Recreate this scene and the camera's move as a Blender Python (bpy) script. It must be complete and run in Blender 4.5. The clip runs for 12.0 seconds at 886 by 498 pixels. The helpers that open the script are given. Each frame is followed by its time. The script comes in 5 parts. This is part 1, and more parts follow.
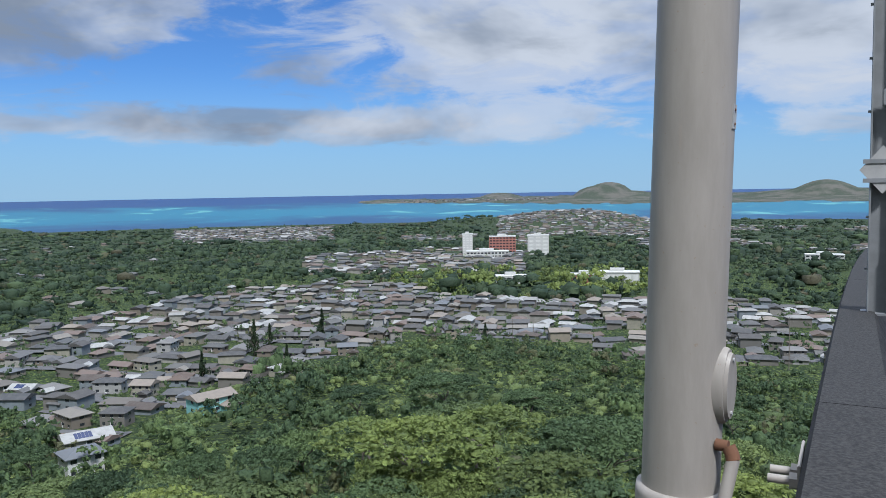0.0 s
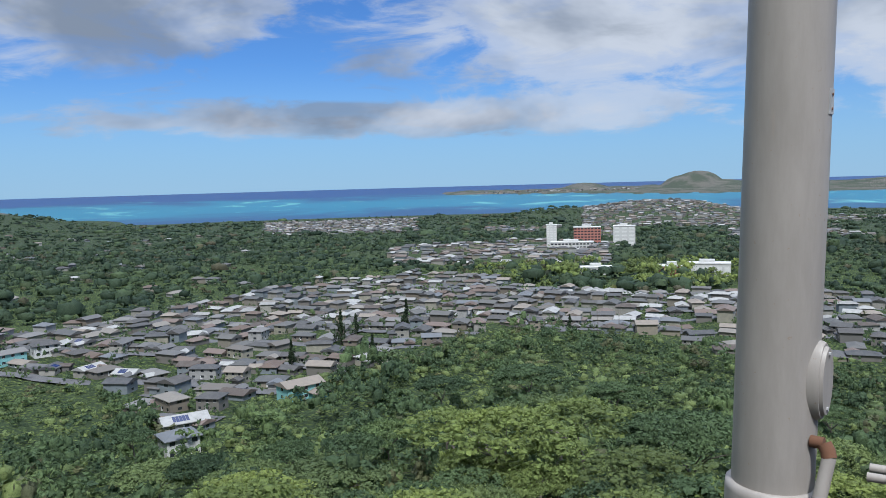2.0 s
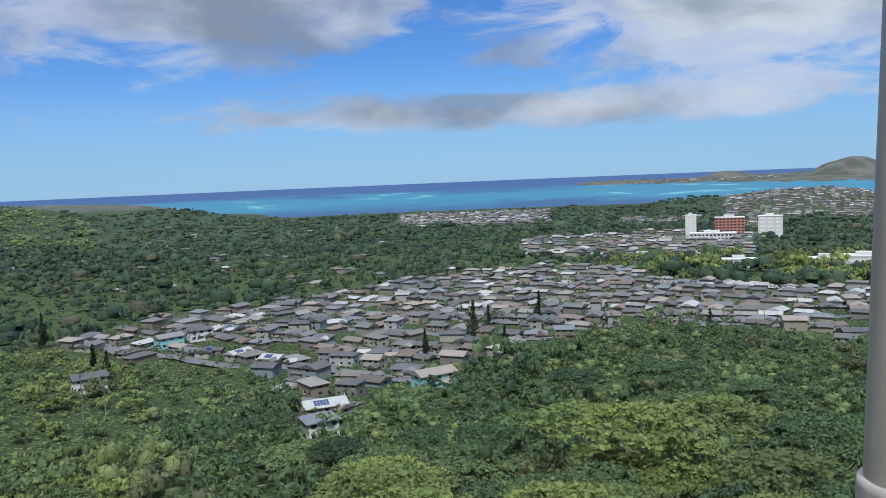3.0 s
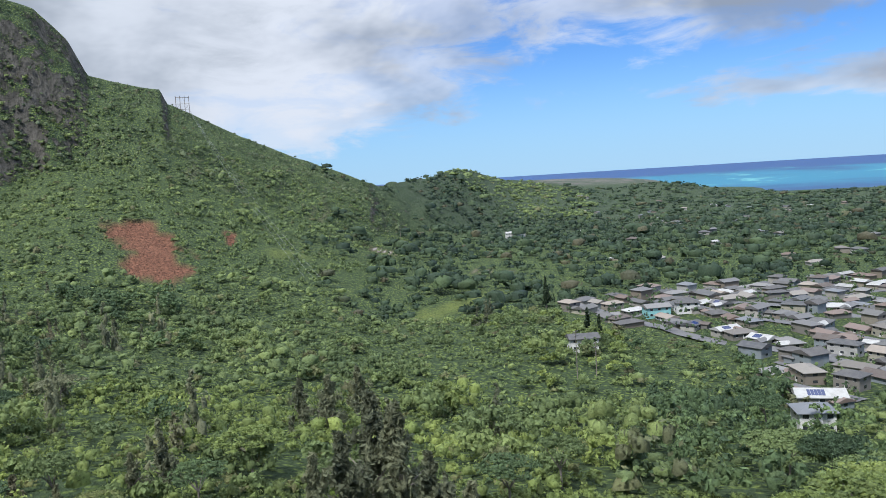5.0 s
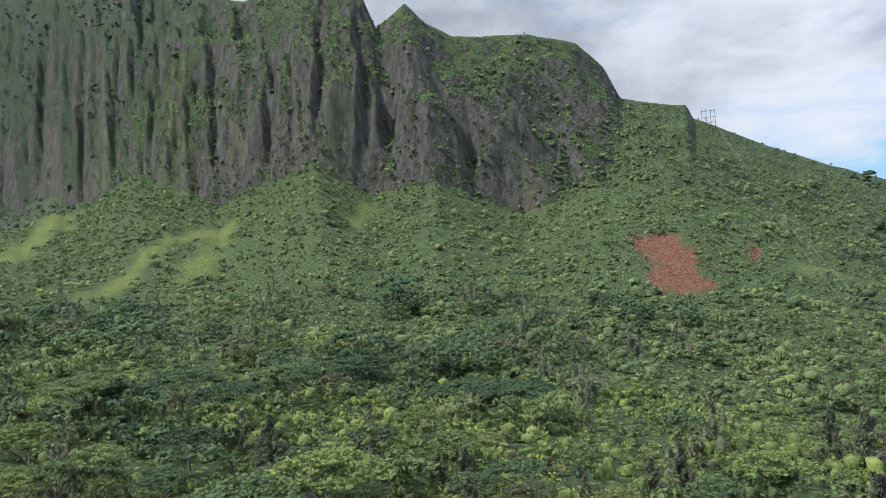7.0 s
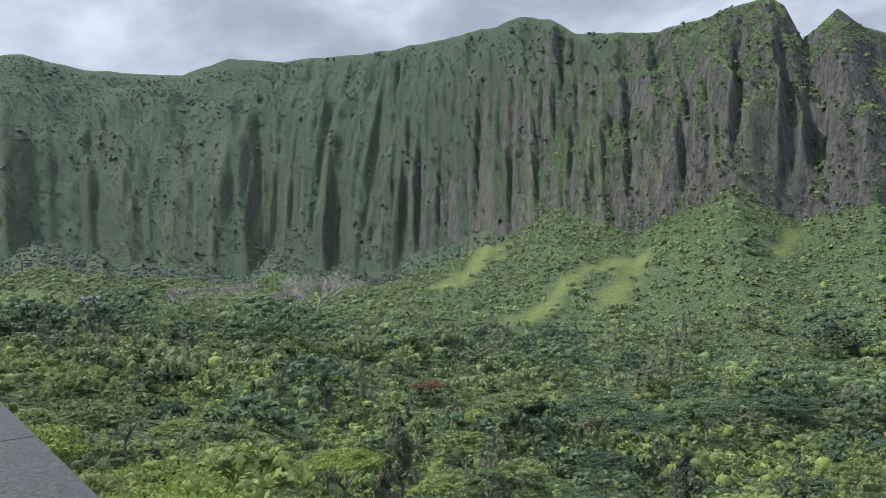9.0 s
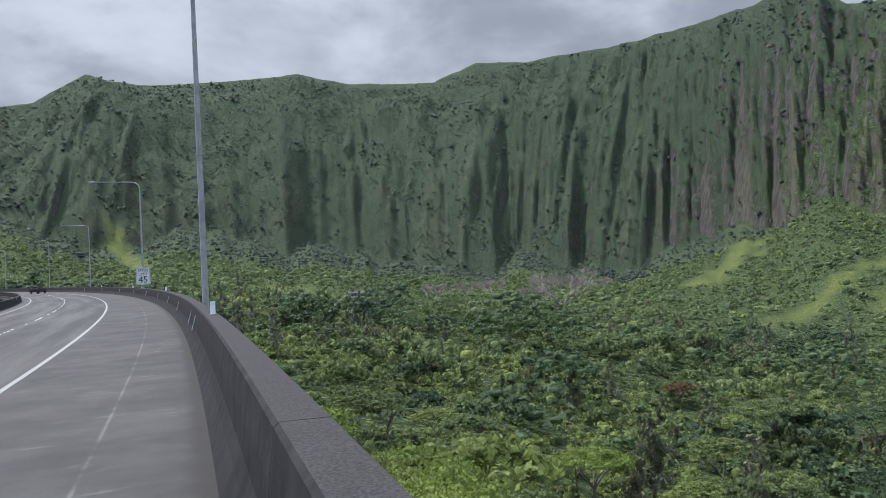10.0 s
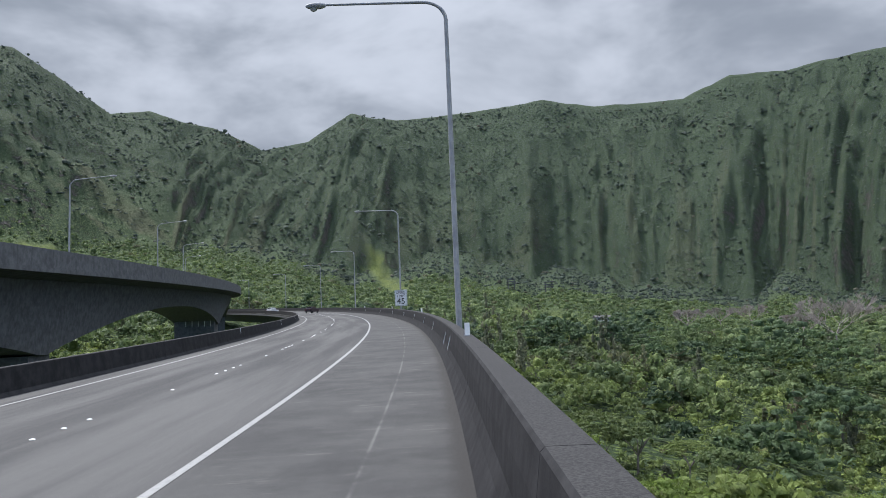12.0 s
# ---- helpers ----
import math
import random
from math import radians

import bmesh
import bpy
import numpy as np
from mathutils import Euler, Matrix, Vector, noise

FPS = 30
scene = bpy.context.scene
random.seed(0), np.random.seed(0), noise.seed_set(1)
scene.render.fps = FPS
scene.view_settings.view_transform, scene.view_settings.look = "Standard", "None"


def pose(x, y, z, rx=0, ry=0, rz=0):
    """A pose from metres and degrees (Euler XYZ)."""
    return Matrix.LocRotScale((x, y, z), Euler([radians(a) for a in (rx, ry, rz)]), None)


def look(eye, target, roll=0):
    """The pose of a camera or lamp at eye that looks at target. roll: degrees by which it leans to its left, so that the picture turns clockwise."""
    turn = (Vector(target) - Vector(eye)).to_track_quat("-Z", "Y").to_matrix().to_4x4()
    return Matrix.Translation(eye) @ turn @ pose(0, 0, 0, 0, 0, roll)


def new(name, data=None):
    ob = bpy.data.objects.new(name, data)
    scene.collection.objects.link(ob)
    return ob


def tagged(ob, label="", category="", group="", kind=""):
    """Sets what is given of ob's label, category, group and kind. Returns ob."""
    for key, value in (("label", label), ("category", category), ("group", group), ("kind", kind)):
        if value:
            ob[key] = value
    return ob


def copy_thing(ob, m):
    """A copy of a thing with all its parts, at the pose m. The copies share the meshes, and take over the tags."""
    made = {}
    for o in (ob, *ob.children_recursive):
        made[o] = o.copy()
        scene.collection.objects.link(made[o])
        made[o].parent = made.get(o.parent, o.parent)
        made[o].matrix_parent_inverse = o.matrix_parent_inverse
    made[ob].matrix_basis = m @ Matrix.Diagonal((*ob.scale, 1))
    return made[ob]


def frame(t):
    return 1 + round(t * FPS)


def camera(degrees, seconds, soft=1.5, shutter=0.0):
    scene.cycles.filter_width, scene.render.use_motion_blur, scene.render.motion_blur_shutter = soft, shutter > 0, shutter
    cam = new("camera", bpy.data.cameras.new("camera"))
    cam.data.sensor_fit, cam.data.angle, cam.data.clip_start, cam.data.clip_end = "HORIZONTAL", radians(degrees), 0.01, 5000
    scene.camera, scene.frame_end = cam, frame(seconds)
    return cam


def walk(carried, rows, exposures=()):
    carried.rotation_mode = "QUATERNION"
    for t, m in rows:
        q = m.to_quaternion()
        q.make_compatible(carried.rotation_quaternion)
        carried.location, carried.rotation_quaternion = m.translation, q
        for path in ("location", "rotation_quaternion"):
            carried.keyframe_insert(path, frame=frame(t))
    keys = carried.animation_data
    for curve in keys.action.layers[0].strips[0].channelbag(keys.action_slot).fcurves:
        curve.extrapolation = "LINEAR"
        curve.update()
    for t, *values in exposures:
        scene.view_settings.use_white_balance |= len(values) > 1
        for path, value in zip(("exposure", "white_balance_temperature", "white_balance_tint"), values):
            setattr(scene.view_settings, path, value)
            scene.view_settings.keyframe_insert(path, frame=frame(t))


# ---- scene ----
# Camera: turned where it stands, leaning out over the parapet at first, back over the shoulder at the end.
cam = camera(59.03, 12.0, soft=0.75)
TURN = 27.4
TURNS = [
    (0.0, -0.01, -4.39, 0.98),
    (0.5, -0.73, -4.37, 0.98),
    (1.0, 0.17, -4.30, 1.07),
    (1.5, 1.90, -4.39, 1.07),
    (2.0, 6.07, -4.91, 1.56),
    (2.5, 12.34, -4.90, 2.13),
    (2.7, 13.10, -5.01, 2.23),
    (4.3, 38.42, -5.60, 3.09),
    (4.5, 40.87, -5.58, 3.14),
    (5.0, 50.51, -5.34, 3.55),
    (5.5, 60.42, -5.01, 3.75),
    (6.0, 68.94, -4.32, 3.88),
    (6.5, 77.90, -3.33, 4.25),
    (7.0, 87.54, -1.67, 4.55),
    (7.2, 90.93, -0.54, 4.67),
    (8.8, 113.27, 2.56, 4.17),
    (9.0, 117.27, 2.77, 4.14),
    (9.5, 127.39, 2.87, 3.92),
    (10.0, 135.17, 3.77, 3.64),
    (10.5, 143.03, 5.20, 2.91),
    (11.0, 148.87, 5.86, 2.52),
    (11.5, 147.48, 5.87, 2.52),
    (12.0, 152.99, 6.42, 2.41),
]
# seconds, offset from the parapet's outer edge, distance along the road, eye height
STANDS = [(0.0, 0.14, 0.0, 1.89), (1.5, 0.13, 0.0, 1.89), (2.0, 0.15, 0.02, 1.89), (2.7, 0.23, 0.06, 1.89), (4.3, 0.34, 0.2, 1.89), (7.2, 0.54, 0.4, 1.89), (9.0, 0.66, 0.5, 1.89), (9.5, 0.71, 0.53, 1.89), (10.5, 0.81, 0.6, 1.89), (12.0, 0.86, 0.66, 1.89)]
RADIUS, GRADE, BANK = 680.0, 0.0468, 0.022


def at(s, off, up=0.0):
    """A place on the curved viaduct: metres along it, metres in from the parapet's outer edge, metres up."""
    a = s / RADIUS
    return Vector((RADIUS - (RADIUS - off) * math.cos(a), -(RADIUS - off) * math.sin(a), GRADE * s + up))


def stand(t):
    ts = [r[0] for r in STANDS]
    return at(*[float(np.interp(t, ts, [r[k] for r in STANDS])) for k in (2, 1, 3)])


walk(cam, [(t, Matrix.Translation(stand(t)) @ pose(0, 0, 0, 90 + pitch, roll, yaw + TURN)) for t, yaw, pitch, roll in TURNS],
     [(0.0, 0.40, 5900, 10), (2.7, 0.40, 5900, 10), (5.0, 0.74, 6100, 11), (7.2, 0.82, 6150, 11), (9.0, 0.98, 6000, 13), (10.5, 0.56, 6080, 13), (12.0, 0.62, 6080, 13)])

# ---- light ----
SUN_AZ, SUN_EL = 222.0, 56.0


def azdir(a, r=1.0):
    """Unit direction for an azimuth counted from the first view, turning left."""
    w = radians(a + TURN)
    return Vector((-math.sin(w) * r, math.cos(w) * r, 0.0))


class Nodes:
    """Short hand for node trees."""

    def __init__(self, tree):
        self.t = tree
        tree.nodes.clear()

    def add(self, kind, **props):
        n = self.t.nodes.new(kind)
        for k, v in props.items():
            if k == "op":
                n.operation = v
            elif k == "blend":
                n.blend_type = v
            elif k == "dtype":
                n.data_type = v
        return n

    def put(self, n, **ins):
        for k, v in ins.items():
            key = int(k[1:]) if k[0] == "i" and k[1:].isdigit() else k.replace("_", " ")
            s = n.inputs[key]
            if isinstance(v, bpy.types.NodeSocket):
                self.t.links.new(v, s)
            else:
                s.default_value = v
        return n

    def math(self, op, a, b=0.0, c=0.0, clamp=False):
        n = self.add("ShaderNodeMath", op=op)
        n.use_clamp = clamp
        self.put(n, i0=a, i1=b, i2=c)
        return n.outputs[0]

    def vmath(self, op, a, b=(0, 0, 0), out=0):
        n = self.add("ShaderNodeVectorMath", op=op)
        self.put(n, i0=a, i1=b)
        return n.outputs[out]

    def scale(self, a, k):
        n = self.add("ShaderNodeVectorMath", op="SCALE")
        self.put(n, i0=a)
        self.put(n, Scale=k)
        return n.outputs[0]

    def noise(self, vec, scale, detail=4.0, rough=0.55, distort=0.0, dims="3D"):
        n = self.add("ShaderNodeTexNoise")
        n.noise_dimensions = dims
        self.put(n, Vector=vec, Scale=scale, Detail=detail, Roughness=rough, Distortion=distort)
        return n.outputs[0]

    def voronoi(self, vec, scale, feature="F1", out=0, rnd=1.0):
        n = self.add("ShaderNodeTexVoronoi")
        n.feature = feature
        self.put(n, Vector=vec, Scale=scale, Randomness=rnd)
        return n.outputs[out]

    def ramp(self, v, lo, hi, a=0.0, b=1.0, smooth=True):
        n = self.add("ShaderNodeMapRange")
        n.interpolation_type = "SMOOTHSTEP" if smooth else "LINEAR"
        self.put(n, i0=v, i1=lo, i2=hi, i3=a, i4=b)
        return n.outputs[0]

    def mix(self, f, a, b, blend="MIX"):
        n = self.add("ShaderNodeMix", dtype="RGBA", blend=blend)
        self.put(n, i0=f, i6=a, i7=b)
        return n.outputs[2]

    def mapped(self, vec, scale=(1, 1, 1), loc=(0, 0, 0)):
        n = self.add("ShaderNodeMapping")
        self.put(n, Vector=vec, Scale=scale, Location=loc)
        return n.outputs[0]


def rgb(r, g, b):
    return (r, g, b, 1.0)


world = bpy.data.worlds.new("sky")
scene.world = world
world.use_nodes = True
N = Nodes(world.node_tree)
sky = N.add("ShaderNodeTexSky")
sky.sky_type, sky.sun_disc = "NISHITA", False
sky.sun_elevation, sky.sun_rotation = radians(SUN_EL), radians(-(SUN_AZ))
sky.altitude, sky.air_density, sky.dust_density, sky.ozone_density = 200, 1.0, 0.0, 3.0
dirn = N.add("ShaderNodeTexCoord").outputs["Generated"]
sep = N.put(N.add("ShaderNodeSeparateXYZ"), Vector=dirn)
up = sep.outputs[2]
upc = N.math("MAXIMUM", up, 0.0)
# cloud layer seen in perspective: direction divided by its height
flat = N.math("ADD", upc, 0.11)
cxy = N.add("ShaderNodeCombineXYZ")
N.put(cxy, X=N.math("DIVIDE", sep.outputs[0], flat), Y=N.math("DIVIDE", sep.outputs[1], flat), Z=N.math("MULTIPLY", up, 1.2))
big = N.noise(N.mapped(cxy.outputs[0], (1, 1, 1), (3.1, 1.7, 0)), 0.42, 7.0, 0.56, 0.35)
fine = N.noise(N.mapped(cxy.outputs[0], (1, 1, 1), (0.4, 8.2, 0)), 1.7, 6.0, 0.6, 0.2)
# where the clouds gather: azimuth, elevation, spread each way, weight
BANKS = [(-6, 11, 12, 4.8, 0.42), (28, 13.5, 11, 4.5, 0.40), (15, 4.6, 17, 1.0, 0.32), (-27, 9.5, 7, 4.5, 0.36), (62, 10, 14, 7, 0.42), (-4, 3.6, 30, 0.8, 0.1), (11, 8.2, 5, 1.0, 0.12)]
turnw = N.math("ARCTAN2", N.math("MULTIPLY", sep.outputs[0], -1.0), sep.outputs[1])
azd = N.math("SUBTRACT", N.math("MULTIPLY", turnw, 57.2958), TURN)
azd = N.math("SUBTRACT", N.math("FLOORED_MODULO", N.math("ADD", azd, 120.0), 360.0), 120.0)
eld = N.math("MULTIPLY", N.math("ARCSINE", up), 57.2958)
gather = None
for a0, e0, wa, we, k in BANKS:
    p = N.math("DIVIDE", N.math("SUBTRACT", azd, float(a0)), float(wa))
    q = N.math("DIVIDE", N.math("SUBTRACT", eld, float(e0)), float(we))
    d2 = N.math("ADD", N.math("MULTIPLY", p, p), N.math("MULTIPLY", q, q))
    g = N.math("MULTIPLY", N.math("EXPONENT", N.math("MULTIPLY", d2, -0.8)), float(k))
    gather = g if gather is None else N.math("ADD", gather, g)
m = azdir(140)
toward = N.vmath("DOT_PRODUCT", dirn, tuple(m), out=1)
cover = N.math("ADD", N.ramp(toward, 0.15, 0.75, -0.05, 0.42), N.ramp(up, 0.33, 0.6, 0.0, 0.4))
low = N.ramp(up, 0.0, 0.10, -0.10, 0.0)
wisp = N.noise(N.mapped(dirn, (5, 5, 16)), 1.6, 8.0, 0.6, 0.5)
dens = N.math("ADD", N.math("ADD", N.math("MULTIPLY_ADD", wisp, 0.55, N.math("MULTIPLY_ADD", fine, 0.12, N.math("MULTIPLY", big, 0.4))), gather), N.math("ADD", cover, low))
mask = N.ramp(dens, 0.58, 0.71)
thick = N.ramp(dens, 0.68, 1.0)
puff = N.noise(N.mapped(dirn, (4, 4, 8), (1, 2, 3)), 0.85, 5.0, 0.55, 0.2)
lit = N.mix(N.ramp(puff, 0.35, 0.62), rgb(0.28, 0.33, 0.41), rgb(0.70, 0.735, 0.79))
dull = N.mix(N.ramp(puff, 0.36, 0.66), rgb(0.31, 0.345, 0.39), rgb(0.62, 0.66, 0.71))
lit = N.mix(N.ramp(dens, 0.86, 1.1, 0.0, 0.75), lit, rgb(0.34, 0.38, 0.43))
cloud = N.mix(N.ramp(toward, 0.1, 0.6), lit, dull)
blue = N.mix(1.0, sky.outputs[0], rgb(0.05, 0.078, 0.118), "MULTIPLY")
blue = N.mix(N.ramp(up, 0.0, 0.16, 0.75, 0.0), blue, rgb(0.36, 0.58, 0.80))
whole = N.mix(N.math("MULTIPLY", mask, N.ramp(thick, 0.0, 0.5, 0.75, 1.0)), blue, cloud)
# an overcast sky is brighter overhead than low down
bg = N.put(N.add("ShaderNodeBackground"), Color=whole, Strength=N.math("MULTIPLY", N.ramp(up, 0.36, 0.9, 1.0, 3.3), 0.66))
N.put(N.add("ShaderNodeOutputWorld"), Surface=bg.outputs[0])

sun = bpy.data.lights.new("sun", "SUN")
sun.energy, sun.angle, sun.color = 3.3, radians(6), (1.0, 0.96, 0.9)
sw = radians(SUN_AZ)
sun_ob = new("sun", sun)
sun_ob.matrix_world = look(Vector((-math.sin(sw) * math.cos(radians(SUN_EL)), math.cos(sw) * math.cos(radians(SUN_EL)), math.sin(radians(SUN_EL)))) * 400, (0, 0, 0))


# ---- helpers for meshes ----
def mesh_object(name, verts, faces, mat, parent=None, smooth=False, uvless=True):
    me = bpy.data.meshes.new(name)
    verts = np.asarray(verts, dtype=np.float32)
    if isinstance(faces, np.ndarray):
        n, k = faces.shape
        me.vertices.add(len(verts))
        me.vertices.foreach_set("co", verts.ravel())
        me.loops.add(n * k)
        me.loops.foreach_set("vertex_index", faces.astype(np.int32).ravel())
        me.polygons.add(n)
        me.polygons.foreach_set("loop_start", np.arange(0, n * k, k, dtype=np.int32))
        me.update(calc_edges=True)
    else:
        me.from_pydata([tuple(v) for v in verts.tolist()], [], faces)
    if smooth:
        me.polygons.foreach_set("use_smooth", [True] * len(me.polygons))
    me.materials.append(mat)
    ob = new(name, me)
    if parent is not None:
        ob.parent = parent
    return ob


def material(name):
    m = bpy.data.materials.new(name)
    m.use_nodes = True
    return m, Nodes(m.node_tree)


def finish(N, color, rough=0.8, bump=None, strength=0.3, distance=0.05, **more):
    p = N.add("ShaderNodeBsdfPrincipled")
    N.put(p, Base_Color=color, Roughness=rough, **more)
    if bump is not None:
        b = N.add("ShaderNodeBump")
        N.put(b, Height=bump, Strength=strength, Distance=distance)
        N.put(p, Normal=b.outputs[0])
    N.put(N.add("ShaderNodeOutputMaterial"), Surface=p.outputs[0])
    return p


# ---- the lie of the land ----
# azimuth, ground heights 30, 75 and 240 m away
NEAR = np.array([(-60, -30, -42, -76), (50, -32, -41, -74), (70, -32, -40, -58), (100, -30, -36, -44), (120, -26, -30, -34),
                 (135, -20, -22, -16), (150, -14, -15, -6), (172, -10, -10, 2), (200, -8, -6, 10), (260, -10, -6, 10), (300, -30, -42, -76)], float)
# azimuth, slope's base (distance, height), cliff foot (distance, height), crest distance
SLOPE = np.array([(-60, 700, -92, 1600, -108, 2750), (30, 700, -92, 1600, -106, 2750), (45, 600, -84, 1400, -95, 2000), (56, 430, -76, 800, -55, 1000),
                  (63, 380, -64, 750, -20, 980), (70, 360, -60, 720, 17, 920), (76, 350, -56, 720, 27, 890), (81.6, 350, -53, 745, 7, 860), (88, 345, -48, 710, 42, 850),
                  (92.6, 345, -45, 745, 34, 870), (96.5, 345, -42, 740, 72, 900), (103.5, 350, -40, 830, 38, 1050), (108.5, 380, -35, 900, 74, 1250), (115.8, 420, -26, 1120, 46, 1600)], float)
SLOPE_FAR = np.array([(120, 450, -16, 1250, 50, 1800), (130, 500, -8, 1350, 58, 2000), (142, 500, 4, 1350, 84, 2000), (156, 500, 18, 1280, 126, 1900),
                      (172, 450, 24, 1000, 122, 1500), (190, 450, 26, 900, 132, 1400), (260, 450, 20, 900, 80, 1400), (300, 700, -92, 1600, -108, 2750)], float)
# azimuth and elevation of the skyline
CREST = np.array([(-60, -2.4), (27, -2.4), (33, -1.95), (35, -1.65), (38.3, -1.85), (42.4, -1.1), (46, -0.5), (49.4, 0.45), (52.4, -0.15), (55.4, -0.35), (58.9, 1.2),
                  (63.7, 3.25), (67.6, 5.1), (69.4, 5.85), (69.8, 6.9), (72.9, 7.7), (74.2, 8.1), (75.2, 10.2), (77, 12.0), (81, 13.15), (85.8, 13.45),
                  (87.8, 14.6), (89.1, 16.0), (91.3, 14.4)], float)
CREST_FAR = np.array([(92.2, 16.7), (93.1, 17.4), (95.4, 17.2), (100.5, 16.45), (106.3, 17.2), (107.9, 18.3), (110.3, 18.75), (113.8, 18.0), (119.7, 17.25), (127.8, 16.7),
                      (131.6, 17.0), (134.8, 15.85), (141.1, 15.95), (144.8, 16.75), (149.1, 16.3), (155.9, 15.9), (159.2, 16.4), (162.4, 14.4), (165.7, 13.8),
                      (169, 15.2), (173.4, 16.2), (176, 15.85), (178.6, 17.5), (182, 19.5), (200, 19), (260, 8), (300, -2.4)], float)
SLOPES, CRESTS = np.vstack((SLOPE, SLOPE_FAR)), np.vstack((CREST, CREST_FAR))
SEA_FAR, EYE_Z = 4900.0, 1.87


TABLES = {}


def table(seed, shape):
    """Random values for a noise, made once."""
    if (seed, shape) not in TABLES:
        rng = np.random.RandomState(seed)
        TABLES[seed, shape] = [(rng.uniform(-1, 1, shape), rng.uniform(0, 200), rng.uniform(0, 200)) for _ in range(5)]
    return TABLES[seed, shape]


def wavy(x, seed, octaves=4, gain=0.5):
    """Cheap smooth one-dimensional noise, about -1 to 1."""
    total, amp = 0.0, 1.0
    for o in range(octaves):
        k, shift, _ = table(seed, 4096)[o]
        u = x * 2.0 ** o + shift
        i = np.floor(u).astype(int)
        f = u - i
        f = f * f * (3 - 2 * f)
        total = total + amp * (k[i % 4096] * (1 - f) + k[(i + 1) % 4096] * f)
        amp *= gain
    return total


def patchy(x, y, seed, octaves=4, gain=0.5):
    """Smooth two-dimensional noise, about -1 to 1."""
    total, amp = 0.0, 1.0
    for o in range(octaves):
        k, su, sv = table(seed, (256, 256))[o]
        u, v = x * 2.0 ** o + su, y * 2.0 ** o + sv
        i, j = np.floor(u).astype(int), np.floor(v).astype(int)
        f, g = u - i, v - j
        f, g = f * f * (3 - 2 * f), g * g * (3 - 2 * g)
        i0, i1, j0, j1 = i % 256, (i + 1) % 256, j % 256, (j + 1) % 256
        total = total + amp * ((k[i0, j0] * (1 - f) + k[i1, j0] * f) * (1 - g) + (k[i0, j1] * (1 - f) + k[i1, j1] * f) * g)
        amp *= gain
    return total


def col(table, k, a):
    return np.interp(a, table[:, 0], table[:, k])


def lean_of(a):
    """Degrees by which the ridges run sideways from foot to crest, where the wall is seen aslant."""
    return np.interp(a, [92, 101, 122, 134, 154, 163, 184], [0.0, 7.0, 9.0, 1.5, -1.5, -9.0, -9.0])


def buttresses(a, rc, t):
    """Ribs of the cliffs at three sizes, 1 on a crest and -1 in a gully; each starts at its own height and swells downwards."""
    across = (a + lean_of(a) * t) * rc / 57.3
    far = np.interp(a, [100, 116], [1.0, 1.45])
    bent = across + 34 * far ** 1.5 * patchy(across / 190, t * 1.5, 31, 3) + 9 * far * patchy(across / 40, t * 4, 37, 2)
    out = []
    for size, seed, soft in ((78, 5, 0.9), (31, 6, 0.6), (11, 9, 0.5)):
        u = bent / (size * far)
        start = 0.78 + 0.3 * wavy(u * 0.9 + 40, seed + 50, 2)
        out.append((1 - 2 * np.abs(wavy(u, seed, 2, 0.45))) * np.clip((start - t) / soft, 0, 1) ** 0.8)
    return out


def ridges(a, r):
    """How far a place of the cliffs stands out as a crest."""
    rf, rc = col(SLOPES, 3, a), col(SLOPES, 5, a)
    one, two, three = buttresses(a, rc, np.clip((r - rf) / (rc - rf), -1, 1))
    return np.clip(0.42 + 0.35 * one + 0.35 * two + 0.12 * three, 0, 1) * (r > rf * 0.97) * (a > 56)


